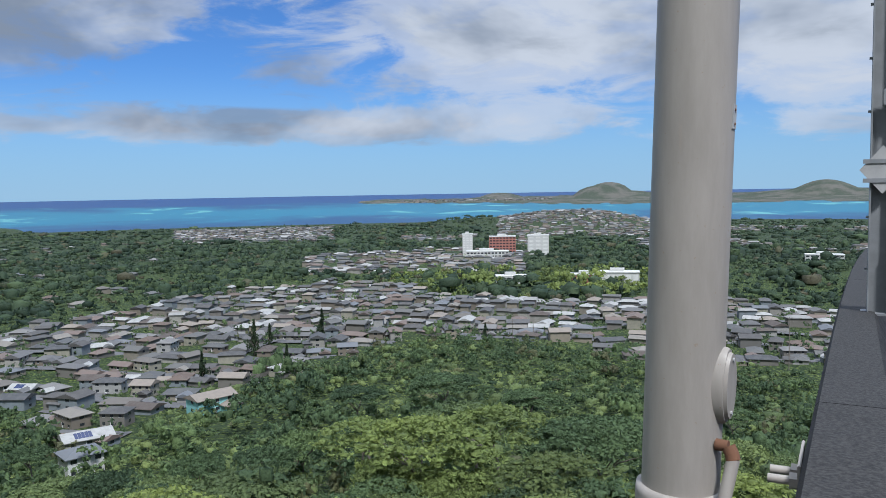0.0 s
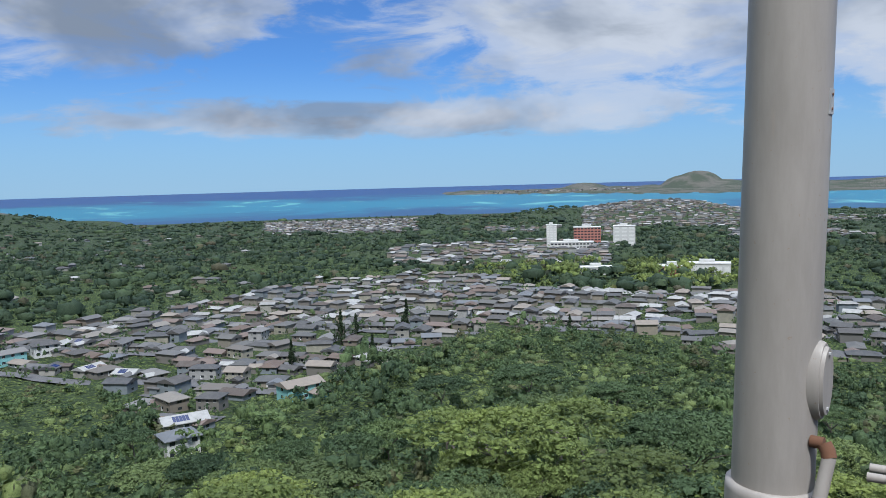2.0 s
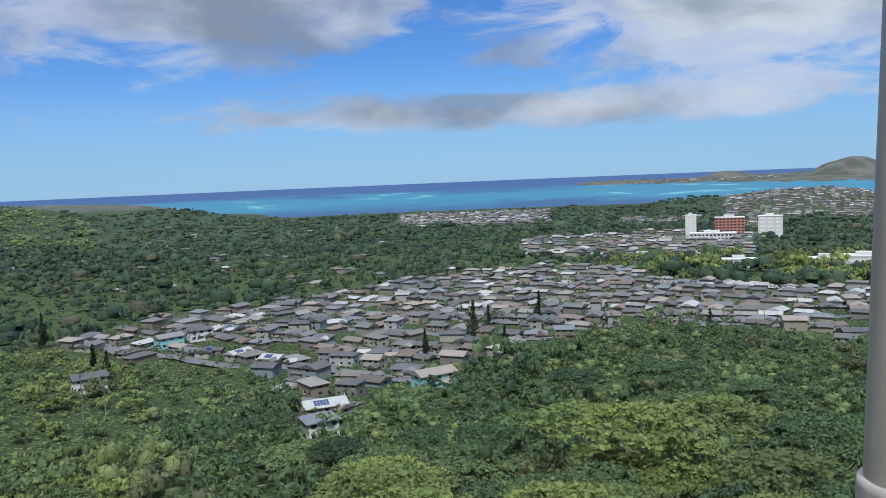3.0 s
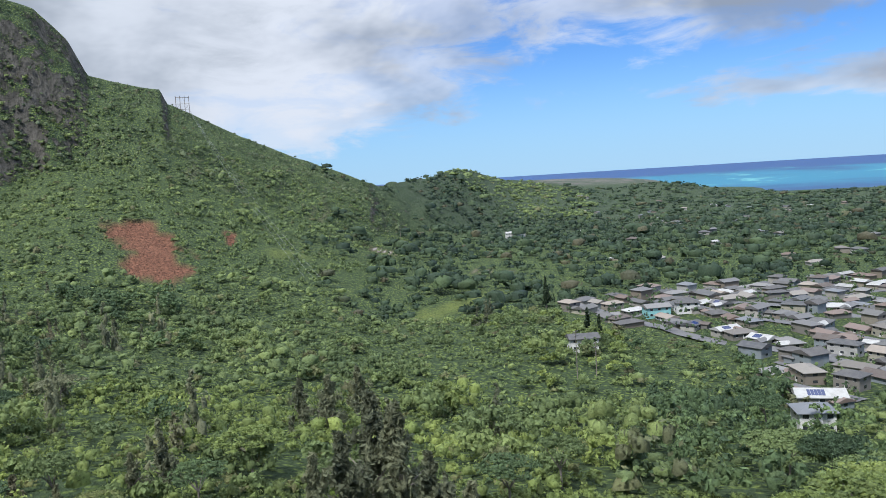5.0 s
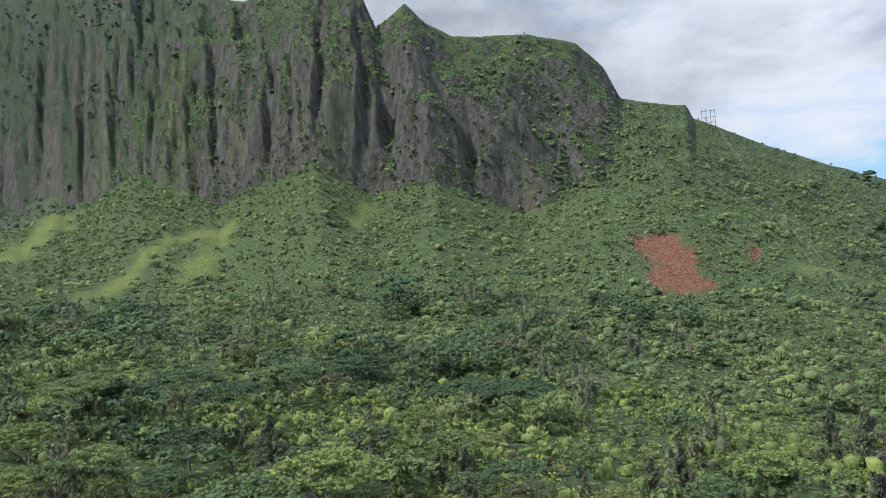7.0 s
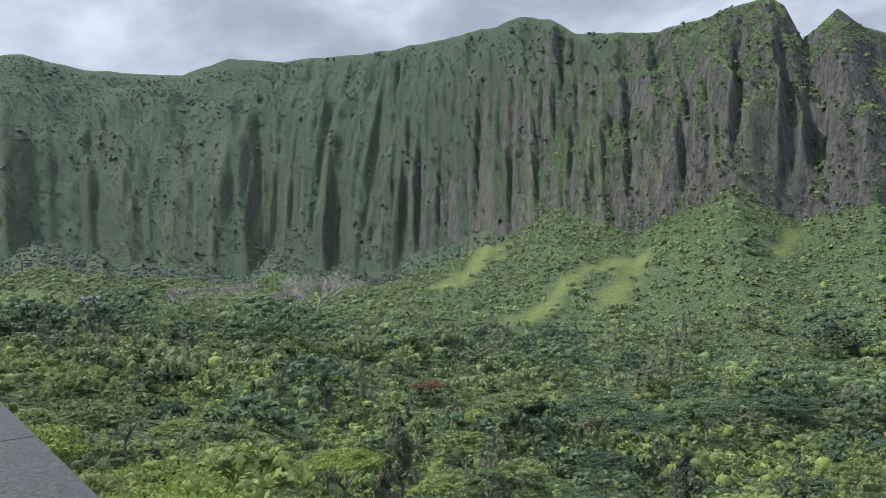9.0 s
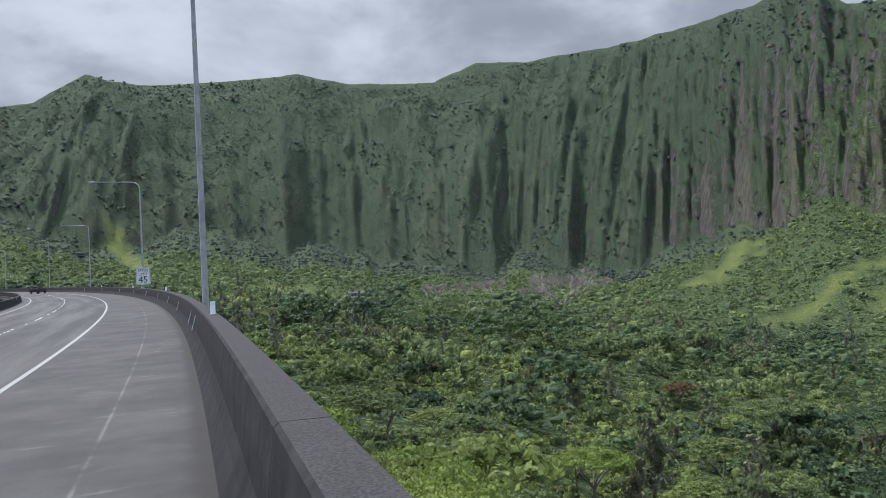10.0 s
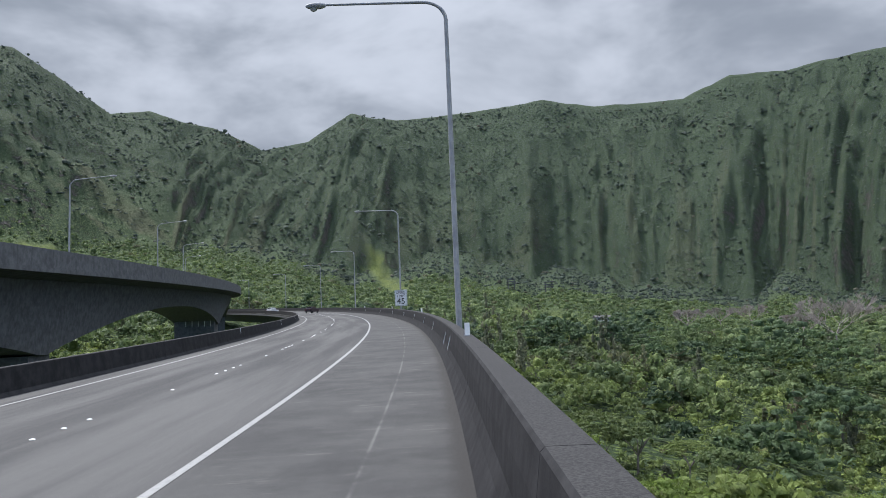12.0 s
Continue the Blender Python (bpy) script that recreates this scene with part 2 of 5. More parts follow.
def land(a, r):
    """Ground height for azimuth a (degrees, -60 to 300) and distance r."""
    a, r = np.asarray(a, float), np.asarray(r, float)
    rb, zb, rf, zf, rc = [col(SLOPES, k, a) for k in range(1, 6)]
    toe = np.interp(a, [100, 116], [0.0, 1.0]) * wavy(a * 0.4, 91, 3)
    rf, zf = rf * (1 + 0.04 * toe), zf + 24 * toe
    zc = EYE_Z + rc * np.tan(np.radians(col(CRESTS, 1, a)))
    hill = np.clip((a - 50) / 12, 0, 1)
    # buttresses and gullies of the cliffs, spurs of the slopes below
    t = np.clip((r - rf) / (rc - rf), -1, 1)
    w = np.radians(a + TURN)
    gx, gy = -np.sin(w) * r, np.cos(w) * r
    ribs, ribs2, ribs3 = buttresses(a, rc, t)
    win = np.clip((t + 0.12) / 0.3, 0, 1) ** 1.2 * np.clip((1 - t) / 0.12, 0, 1)
    spurs = 1 - 2 * np.abs(patchy(gx / 150, gy / 150, 33, 4, 0.55))
    facets = 1 - 2 * np.abs(patchy((a + lean_of(a) * t) * rc / 57.3 / 95, t * 1.4, 36, 4, 0.55))
    far = np.interp(a, [88, 100, 116], [1.0, 0.8, 1.0])
    crags = patchy(a * rc / 57.3 / 15, t * 9, 35, 4, 0.6)
    shift = hill * far * (17 * ribs + 7 * ribs2 + 7 * spurs + 14 * facets + 2 * ribs3 + 3 * crags) * win
    rr = r + shift
    z30, z75, z240 = [col(NEAR, k, a) for k in (1, 2, 3)]
    lerp = lambda x, x0, x1, y0, y1: y0 + (y1 - y0) * np.clip((x - x0) / (x1 - x0), 0, 1)
    z = lerp(rr, 30, 75, z30, z75)
    z = np.where(rr > 75, lerp(rr, 75, 240, z75, z240), z)
    z = np.where(rr > 240, lerp(rr, 240, rb, z240, zb), z)
    u = np.clip((rr - rb) / (rf - rb), 0, 1)
    z = np.where(rr > rb, zb + (zf - zb) * u ** 1.35, z)
    u = np.clip((rr - rf) / (rc - rf), 0, 1)
    z = np.where(rr > rf, zf + (zc - zf) * (0.75 * u + 0.25 * np.sin(u * np.pi / 2)), z)
    sea_edge = EYE_Z + SEA_FAR * math.tan(radians(-0.36))
    z_sea = lerp(r, rc, SEA_FAR, -119, sea_edge)
    z_back = zc - (zc + np.where(a < 56, 150, 25)) * np.clip((r - rc) / 700, 0, 1) ** 0.7
    z = np.where(r > rc, np.where(a < 56, np.where(a < 41, z_sea - 6, np.maximum(z_back, z_sea - 6)), z_back), z)
    # a low peninsula across the bay with two worn hills, a built-up hill on the near shore
    rough = wavy(a * 1.1, 17, 3)
    spit = np.clip((7.5 - a) / 3, 0, 1) * np.clip((a + 60) / 3, 0, 1) * np.clip(1 - np.abs(r - 4150 - 60 * rough) / (210 + np.clip(-a, 0, 12) * 22), 0, 1) ** 0.3
    z = z + 13 * spit
    knoll = lambda a0, r0, wa, wr, h, p=1.0: h * np.clip(1 - ((a - a0) / wa) ** 2 - ((r - r0) / wr) ** 2, 0, 1) ** p
    z = z + knoll(-11.4, 4300, 2.0, 260, 58, 0.6) + knoll(-13.2, 4300, 2.4, 260, 26, 1.0) + knoll(-4.2, 4250, 1.7, 200, 27) + knoll(-26.0, 4300, 2.0, 260, 44, 1.2) + knoll(-26.5, 4300, 6.5, 300, 24, 1.4)
    z = z + knoll(-9.0, 2250, 7.5, 420, 44, 1.2) + knoll(-1.5, 2350, 3.2, 260, 22, 1.2) + knoll(31, 2900, 3.5, 260, 14) + knoll(35, 2500, 5, 400, 14)
    return z


def unevenness(x, y, r):
    k = np.clip(r / 400, 0.15, 1) * np.where(r > 2300, 0.0, 1.0)
    return k * 3.0 * patchy(x / 70, y / 70, 8, 4)


def ground_z(x, y):
    r = np.hypot(x, y)
    a = (np.degrees(np.arctan2(-x, y)) - TURN + 60) % 360 - 60
    return land(a, r) + unevenness(x, y, r)


def place(a, el, lift=0.0):
    """The place on the ground that lies in a direction from the parapet, or lift metres under it."""
    rs = np.geomspace(60, 2600, 700)
    w = radians(a + TURN)
    z = ground_z(-math.sin(w) * rs, math.cos(w) * rs)
    e = np.degrees(np.arctan2(z + lift - EYE_Z, rs))
    k = int(np.argmax(e >= el))
    return np.array((-math.sin(w) * rs[k], math.cos(w) * rs[k], z[k]))


# open patches in the forest: from and to (azimuth, elevation), half width
GRASS = [(117.2, 0.0, 113.5, 2.6, 26), (112.3, -3.0, 108.5, -0.6, 13), (108.5, -0.6, 104, 1.0, 13), (105.5, -2.2, 103, 1.0, 14), (61, -5.2, 63, -4.6, 13),
         (47.5, -8.8, 53, -10.4, 12), (147, 1.7, 143.5, 0.5, 28), (141.6, -0.1, 141.9, -1.6, 11), (157.8, 5.8, 156, 3.6, 20), (180, 6.8, 172, 3.6, 32), (94, 0.5, 93, 2, 7)]
EARTH = [(71.9, -2.4, 70.6, -5.2, 20), (66, -3.1, 66, -3.8, 5)]
PALE = [(56.2, -4.9, 55, -5.3, 8), (48, -7.2, 46.5, -7.4, 10)]


def patch_field(x, y, patches, soft=0.9):
    total = np.zeros_like(x)
    wob = 0.45 * patchy(x / 14, y / 14, 41, 3)
    for a0, e0, a1, e1, half in patches:
        p, q = place(a0, e0), place(a1, e1)
        d = (q - p)[:2]
        u = np.clip(((x - p[0]) * d[0] + (y - p[1]) * d[1]) / max(1e-6, d @ d), 0, 1)
        dist = np.hypot(x - p[0] - u * d[0], y - p[1] - u * d[1]) / half
        total = np.maximum(total, np.clip((1 + wob - dist) / soft, 0, 1))
    return total


az = np.concatenate((np.arange(-60, -36, 2.0), np.arange(-36, 50, 0.45), np.arange(50, 118, 0.16), np.arange(118, 184, 0.15), np.arange(184, 300, 3.0)))
near_rows = np.concatenate(([2, 12, 22, 30], np.geomspace(36, 340, 46)))
foot_r, crest_r = np.minimum(col(SLOPES, 3, az), 1500), np.minimum(col(SLOPES, 5, az), 2150)
rows = [np.full_like(az, q) for q in near_rows]
rows += [340 + (foot_r * 0.96 - 340) * q for q in np.linspace(0, 1, 34)[1:]]
rows += [foot_r * 0.96 + (crest_r - foot_r * 0.96) * q for q in np.linspace(0, 1, 76)[1:]]
rows += [crest_r + (2200 - crest_r) * q for q in np.linspace(0, 1, 14)[1:] ** 1.5]
rows += [np.full_like(az, q) for q in np.geomspace(2200, SEA_FAR, 30)[1:]]
RR = np.array(rows)
A = np.repeat(az[None], len(RR), 0)
W = np.radians(A + TURN)
GX, GY = -np.sin(W) * RR, np.cos(W) * RR
GZ = ground_z(GX, GY)
na, nr = len(az), len(RR)
i, j = np.meshgrid(np.arange(na), np.arange(nr - 1))
i2 = (i + 1) % na
quads = np.stack((j * na + i, j * na + i2, (j + 1) * na + i2, (j + 1) * na + i), -1).reshape(-1, 4)
quads = quads[:, ::-1]

m_land, N = material("land")
pos = N.add("ShaderNodeNewGeometry").outputs["Position"]
nrm = N.add("ShaderNodeNewGeometry").outputs["Normal"]
steep = N.put(N.add("ShaderNodeSeparateXYZ"), Vector=nrm).outputs[2]
cover = N.add("ShaderNodeAttribute")
cover.attribute_name = "cover"
kinds = N.put(N.add("ShaderNodeSeparateColor"), Color=cover.outputs[0])
n1 = N.noise(pos, 0.012, 6, 0.6)
n2 = N.noise(pos, 0.13, 8, 0.68)
n3 = N.voronoi(N.vmath("ADD", pos, N.scale(N.put(N.add("ShaderNodeTexNoise"), Vector=pos, Scale=0.15, Detail=4.0).outputs[1], 9.0)), 0.26)
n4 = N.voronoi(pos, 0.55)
leaf = N.mix(N.ramp(n2, 0.33, 0.68), rgb(0.08, 0.115, 0.036), rgb(0.175, 0.225, 0.065))
leaf = N.mix(N.ramp(n1, 0.45, 0.66, 0, 0.6), leaf, rgb(0.15, 0.18, 0.065))
# haze put into the colour: leaves turn bluish grey with distance
hazed_leaf = N.mix(N.ramp(n2, 0.33, 0.68), rgb(0.05, 0.061, 0.061), rgb(0.108, 0.121, 0.113))
leaf = N.mix(N.ramp(N.vmath("LENGTH", pos, out=1), 850, 1250), leaf, hazed_leaf)
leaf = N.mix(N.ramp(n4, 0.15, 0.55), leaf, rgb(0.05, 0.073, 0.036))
streak = N.noise(N.mapped(pos, (1, 1, 0.16)), 0.16, 7, 0.7)
rock = N.mix(N.ramp(streak, 0.32, 0.68), rgb(0.05, 0.046, 0.043), rgb(0.135, 0.125, 0.112))
rock = N.mix(N.ramp(N.noise(N.mapped(pos, (1, 1, 0.1), (7, 3, 1)), 0.3, 4, 0.6), 0.62, 0.74, 0, 0.7), rock, rgb(0.2, 0.19, 0.175))
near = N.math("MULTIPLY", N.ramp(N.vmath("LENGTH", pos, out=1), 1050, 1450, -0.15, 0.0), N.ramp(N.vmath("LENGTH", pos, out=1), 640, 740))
# upright dark streaks put the flutes' gully shade into the leaf colour
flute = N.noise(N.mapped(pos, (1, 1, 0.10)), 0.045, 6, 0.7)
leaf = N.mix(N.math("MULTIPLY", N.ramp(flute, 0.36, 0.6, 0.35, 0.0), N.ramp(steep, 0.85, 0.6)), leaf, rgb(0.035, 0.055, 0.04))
bare = N.math("MULTIPLY", N.ramp(N.vmath("LENGTH", pos, out=1), 420, 640), N.ramp(N.math("MULTIPLY_ADD", N.math("SUBTRACT", n2, 0.5), 1.3, N.math("MULTIPLY_ADD", N.math("SUBTRACT", n1, 0.5), 0.9, N.math("ADD", steep, near))), 0.44, 0.24, 0.0, 0.92))
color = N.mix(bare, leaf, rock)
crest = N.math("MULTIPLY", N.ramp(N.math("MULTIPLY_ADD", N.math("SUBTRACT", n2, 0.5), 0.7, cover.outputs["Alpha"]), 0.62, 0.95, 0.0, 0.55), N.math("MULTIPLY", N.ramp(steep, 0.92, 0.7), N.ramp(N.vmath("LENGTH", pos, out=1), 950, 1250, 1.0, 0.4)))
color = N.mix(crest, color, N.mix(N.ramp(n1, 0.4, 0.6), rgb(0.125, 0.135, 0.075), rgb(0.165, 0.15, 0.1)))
# peninsula: brownish soil, its greyness is haze put into the colour
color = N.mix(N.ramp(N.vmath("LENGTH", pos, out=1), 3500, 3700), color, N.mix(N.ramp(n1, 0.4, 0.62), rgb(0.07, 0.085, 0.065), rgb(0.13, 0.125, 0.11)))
grass = N.mix(N.ramp(N.noise(pos, 0.4, 6, 0.7), 0.3, 0.7), rgb(0.085, 0.115, 0.038), rgb(0.165, 0.19, 0.058))
color = N.mix(kinds.outputs[0], color, grass)
earth = N.mix(N.ramp(N.noise(N.mapped(pos, (1, 1, 0.4)), 0.35, 6, 0.7), 0.3, 0.7), rgb(0.095, 0.045, 0.03), rgb(0.215, 0.105, 0.066))
earth = N.mix(kinds.outputs[2], earth, rgb(0.36, 0.34, 0.32))
color = N.mix(N.math("MAXIMUM", kinds.outputs[1], kinds.outputs[2]), color, earth)
crag = N.math("ADD", N.math("MULTIPLY", streak, 1.6), n2)
crowns = N.math("MULTIPLY_ADD", n2, 1.4, N.math("MULTIPLY", n4, -0.35))
hm = N.add("ShaderNodeMix", dtype="FLOAT")
N.put(hm, i0=bare, i2=crowns, i3=crag)
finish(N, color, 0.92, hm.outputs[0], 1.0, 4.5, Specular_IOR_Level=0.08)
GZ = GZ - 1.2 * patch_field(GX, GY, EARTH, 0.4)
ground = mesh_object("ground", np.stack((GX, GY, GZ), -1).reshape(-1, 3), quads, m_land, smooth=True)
lawn, bare_earth, pale = [patch_field(GX, GY, p, q) for p, q in ((GRASS, 0.9), (EARTH, 0.35), (PALE, 0.5))]
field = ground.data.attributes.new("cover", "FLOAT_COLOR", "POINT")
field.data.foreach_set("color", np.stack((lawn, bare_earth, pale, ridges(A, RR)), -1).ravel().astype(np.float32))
tagged(ground, "green valley floor rising to steep fluted mountain cliffs", "ground", kind="structure")

# ---- the bay ----
m_water, N = material("water")
pos = N.add("ShaderNodeNewGeometry").outputs["Position"]
far = N.vmath("LENGTH", pos, out=1)
reef = N.noise(N.mapped(pos, (1, 1, 0)), 0.0022, 6, 0.6, 0.5)
bands = N.math("MULTIPLY_ADD", N.math("SUBTRACT", reef, 0.5), 1500.0, far)
shoal = N.math("MULTIPLY", N.ramp(bands, 2850, 3300), N.ramp(bands, 4150, 3700))
water = N.mix(shoal, rgb(0.006, 0.05, 0.125), rgb(0.01, 0.12, 0.19))
water = N.mix(N.ramp(bands, 3900, 4350), water, rgb(0.005, 0.04, 0.13))
sand = N.noise(N.mapped(pos, (1, 1, 0), (40, 90, 0)), 0.0042, 5, 0.6, 0.8)
water = N.mix(N.math("MULTIPLY", N.ramp(sand, 0.57, 0.66, 0, 0.75), shoal), water, rgb(0.12, 0.33, 0.32))
finish(N, water, 0.55, N.noise(pos, 0.25, 3, 0.6), 0.15, 0.5)
wa = np.concatenate((np.arange(-60, 58, 1.0),))
wr = np.concatenate((np.geomspace(2450, 2750, 5)[:-1], np.linspace(2750, SEA_FAR, 30)))
WA, WR = np.meshgrid(wa, wr)
wz = np.where(WR < 2750, -119.0, -119 + (WR - 2750) / (SEA_FAR - 2750) * (119 + EYE_Z + SEA_FAR * math.tan(radians(-0.36)))) - 0.5
ww = np.radians(WA + TURN)
i, j = np.meshgrid(np.arange(len(wa) - 1), np.arange(len(wr) - 1))
wq = np.stack((j * len(wa) + i, (j + 1) * len(wa) + i, (j + 1) * len(wa) + i + 1, j * len(wa) + i + 1), -1).reshape(-1, 4)
water_ob = mesh_object("water", np.stack((-np.sin(ww) * WR, np.cos(ww) * WR, wz), -1).reshape(-1, 3), wq, m_water, smooth=True)
tagged(water_ob, "blue bay with turquoise shoals and pale reef streaks", "water", kind="structure")


# ---- the viaduct ----
def plain(name, color, rough=0.8, metal=0.0):
    mt, N = material(name)
    pos = N.add("ShaderNodeNewGeometry").outputs["Position"]
    n = N.noise(pos, 3.0, 6, 0.6)
    c = N.mix(N.ramp(n, 0.3, 0.7), rgb(*[v * 0.82 for v in color]), rgb(*[min(1, v * 1.15) for v in color]))
    finish(N, c, rough, N.noise(pos, 60, 4, 0.6), 0.15, 0.01, Metallic=metal)
    return mt


m_steel = plain("galvanised", (0.34, 0.34, 0.338), 0.7, 0.0)


def sweep(name, profile, s0, s1, step, mat, parent=None, closed=True, banked=False):
    """A profile of (offset, height) swept along the viaduct."""
    n = max(2, int((s1 - s0) / step) + 1)
    verts, faces, k = [], [], len(profile)
    for q in range(n):
        s = s0 + (s1 - s0) * q / (n - 1)
        for off, h in profile:
            verts.append(at(s, off, h - (BANK * max(0, off - 0.5) if banked else 0)))
    for q in range(n - 1):
        for e in range(k if closed else k - 1):
            a, b = q * k + e, q * k + (e + 1) % k
            faces.append((a, a + k, b + k, b))
    if closed:
        faces += [tuple(range(k)), tuple((n - 1) * k + e for e in reversed(range(k)))]
    ob = mesh_object(name, verts, faces, mat, parent)
    return ob


FOOT, TOPW, TALL = 0.6, 0.35, 1.04
def tube(r0, r1, h, seg=24):
    bm = bmesh.new()
    bmesh.ops.create_cone(bm, cap_ends=True, segments=seg, radius1=r0, radius2=r1, depth=h, matrix=Matrix.Translation((0, 0, h / 2)))
    return bm


def part(name, bm, mat, parent=None, label="", m=None, smooth=False):
    me = bpy.data.meshes.new(name)
    if m is not None:
        bm.transform(m)
    bm.to_mesh(me)
    bm.free()
    if smooth:
        for p in me.polygons:
            p.use_smooth = True
    me.materials.append(mat)
    ob = new(name, me)
    if parent is not None:
        ob.parent = parent
    if label:
        ob["label"] = label
    return ob




# ---- materials of the viaduct ----
def concrete(name, dark, light, streaks=0.6, rough=0.85, lit_top=0.0):
    mt, N = material(name)
    pos = N.add("ShaderNodeNewGeometry").outputs["Position"]
    fine = N.noise(pos, 55, 5, 0.7)
    mid = N.noise(pos, 2.2, 7, 0.65)
    run = N.noise(N.mapped(pos, (5, 5, 0.5)), 1.4, 6, 0.65)
    c = N.mix(N.ramp(mid, 0.3, 0.72), rgb(*dark), rgb(*light))
    c = N.mix(N.ramp(run, 0.52, 0.75, 0.0, streaks), c, rgb(*[v * 1.45 for v in light]))
    c = N.mix(N.ramp(N.voronoi(pos, 48), 0.0, 0.22, 0.5, 0.0), c, rgb(*[v * 2.2 for v in light]))
    c = N.mix(N.ramp(fine, 0.35, 0.65, 0.35, 0.0), c, rgb(*[v * 0.45 for v in dark]))
    # upturned faces get a lighter speckle: top light put into the colour
    if lit_top:
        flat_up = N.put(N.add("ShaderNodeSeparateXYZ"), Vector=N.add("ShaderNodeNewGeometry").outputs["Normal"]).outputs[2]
        c = N.mix(N.ramp(flat_up, 0.8, 0.95, 0.0, lit_top), c, N.mix(N.ramp(fine, 0.35, 0.65), rgb(0.024, 0.024, 0.024), rgb(0.062, 0.06, 0.058)))
    finish(N, c, rough, N.math("ADD", N.math("MULTIPLY", fine, 0.4), mid), 0.35, 0.012, Specular_IOR_Level=0.15)
    return mt


def road_surface():
    """Worn concrete: pale wheel lanes, darker scuffed shoulder."""
    mt, N = material("road")
    pos = N.add("ShaderNodeNewGeometry").outputs["Position"]
    sp = N.put(N.add("ShaderNodeSeparateXYZ"), Vector=pos)
    dx = N.math("SUBTRACT", sp.outputs[0], RADIUS)
    rad = N.math("SQRT", N.math("ADD", N.math("MULTIPLY", dx, dx), N.math("MULTIPLY", sp.outputs[1], sp.outputs[1])))
    off = N.math("SUBTRACT", RADIUS, rad)
    along = N.math("MULTIPLY", N.math("ARCTAN2", sp.outputs[1], dx), RADIUS)
    cv = N.add("ShaderNodeCombineXYZ")
    N.put(cv, X=off, Y=N.math("MULTIPLY", along, 0.06), Z=0.0)
    cw = N.add("ShaderNodeCombineXYZ")
    N.put(cw, X=N.math("MULTIPLY", off, 0.35), Y=N.math("MULTIPLY", along, 2.6), Z=0.0)
    lanes = N.noise(cv.outputs[0], 0.75, 5, 0.6)
    grit = N.noise(pos, 38, 6, 0.75)
    blot = N.noise(pos, 0.6, 6, 0.65)
    scuff = N.noise(cw.outputs[0], 1.6, 6, 0.75)
    lane = N.mix(N.ramp(lanes, 0.36, 0.66), rgb(0.044, 0.043, 0.042), rgb(0.10, 0.097, 0.092))
    shoulder = N.mix(N.ramp(blot, 0.3, 0.7), rgb(0.038, 0.037, 0.036), rgb(0.074, 0.072, 0.068))
    shoulder = N.mix(N.math("MULTIPLY", N.ramp(scuff, 0.56, 0.7), N.ramp(blot, 0.42, 0.6, 0.0, 0.9)), shoulder, rgb(0.2, 0.19, 0.17))
    c = N.mix(N.ramp(N.math("MULTIPLY_ADD", N.math("SUBTRACT", blot, 0.5), 0.9, off), 3.7, 4.3), shoulder, lane)
    # a worn seam down the shoulder, and a darker band against the parapet
    seam = N.math("ABSOLUTE", N.math("SUBTRACT", N.math("MULTIPLY_ADD", N.math("SUBTRACT", grit, 0.5), 0.08, off), 1.87))
    c = N.mix(N.math("MULTIPLY", N.ramp(seam, 0.0, 0.04, 1.0, 0.0), N.ramp(blot, 0.42, 0.6, 0.05, 0.6)), c, rgb(0.2, 0.195, 0.18))
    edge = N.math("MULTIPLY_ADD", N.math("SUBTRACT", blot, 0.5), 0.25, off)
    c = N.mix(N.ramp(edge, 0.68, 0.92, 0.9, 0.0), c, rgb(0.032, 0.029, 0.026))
    c = N.mix(N.ramp(grit, 0.3, 0.7, 0.35, 0.0), c, rgb(0.05, 0.05, 0.05))
    c = N.mix(N.ramp(grit, 0.6, 0.8, 0.0, 0.4), c, rgb(0.24, 0.235, 0.23))
    finish(N, c, 0.85, grit, 0.6, 0.012, Specular_IOR_Level=0.25)
    return mt


m_road = road_surface()
m_conc = concrete("parapet_concrete", (0.016, 0.016, 0.017), (0.04, 0.039, 0.04), 0.3, lit_top=0.85)
m_conc2 = concrete("girder_concrete", (0.105, 0.107, 0.109), (0.2, 0.202, 0.204), 0.45)
m_joint = plain("joint_shadow", (0.02, 0.02, 0.02), 0.95)
m_lens = plain("lamp_lens", (0.5, 0.5, 0.48), 0.25)
m_rust = plain("rust", (0.13, 0.06, 0.032), 0.9)
m_mast = plain("mast_steel", (0.2, 0.21, 0.22), 0.6)
m_black = plain("black_rubber", (0.02, 0.02, 0.02), 0.7)
m_sign = plain("sign_white", (0.7, 0.7, 0.68), 0.8)
m_reflect = plain("reflector_white", (0.85, 0.85, 0.82), 0.35)


def painted_pole():
    mt, N = material("pole_paint")
    pos = N.add("ShaderNodeNewGeometry").outputs["Position"]
    chalk = N.noise(N.mapped(pos, (3, 3, 0.6)), 3.0, 7, 0.65)
    c = N.mix(N.ramp(chalk, 0.3, 0.7), rgb(0.27, 0.245, 0.218), rgb(0.33, 0.3, 0.27))
    stain = N.noise(N.mapped(pos, (14, 14, 1.1), (2, 5, 1)), 1.0, 6, 0.7)
    c = N.mix(N.ramp(stain, 0.6, 0.74, 0.0, 0.45), c, rgb(0.42, 0.31, 0.24))
    specks = N.noise(pos, 45, 3, 0.6)
    c = N.mix(N.ramp(specks, 0.68, 0.74, 0.0, 0.6), c, rgb(0.26, 0.18, 0.13))
    finish(N, c, 0.5, N.noise(pos, 30, 5, 0.6), 0.12, 0.004)
    return mt


m_pole = painted_pole()

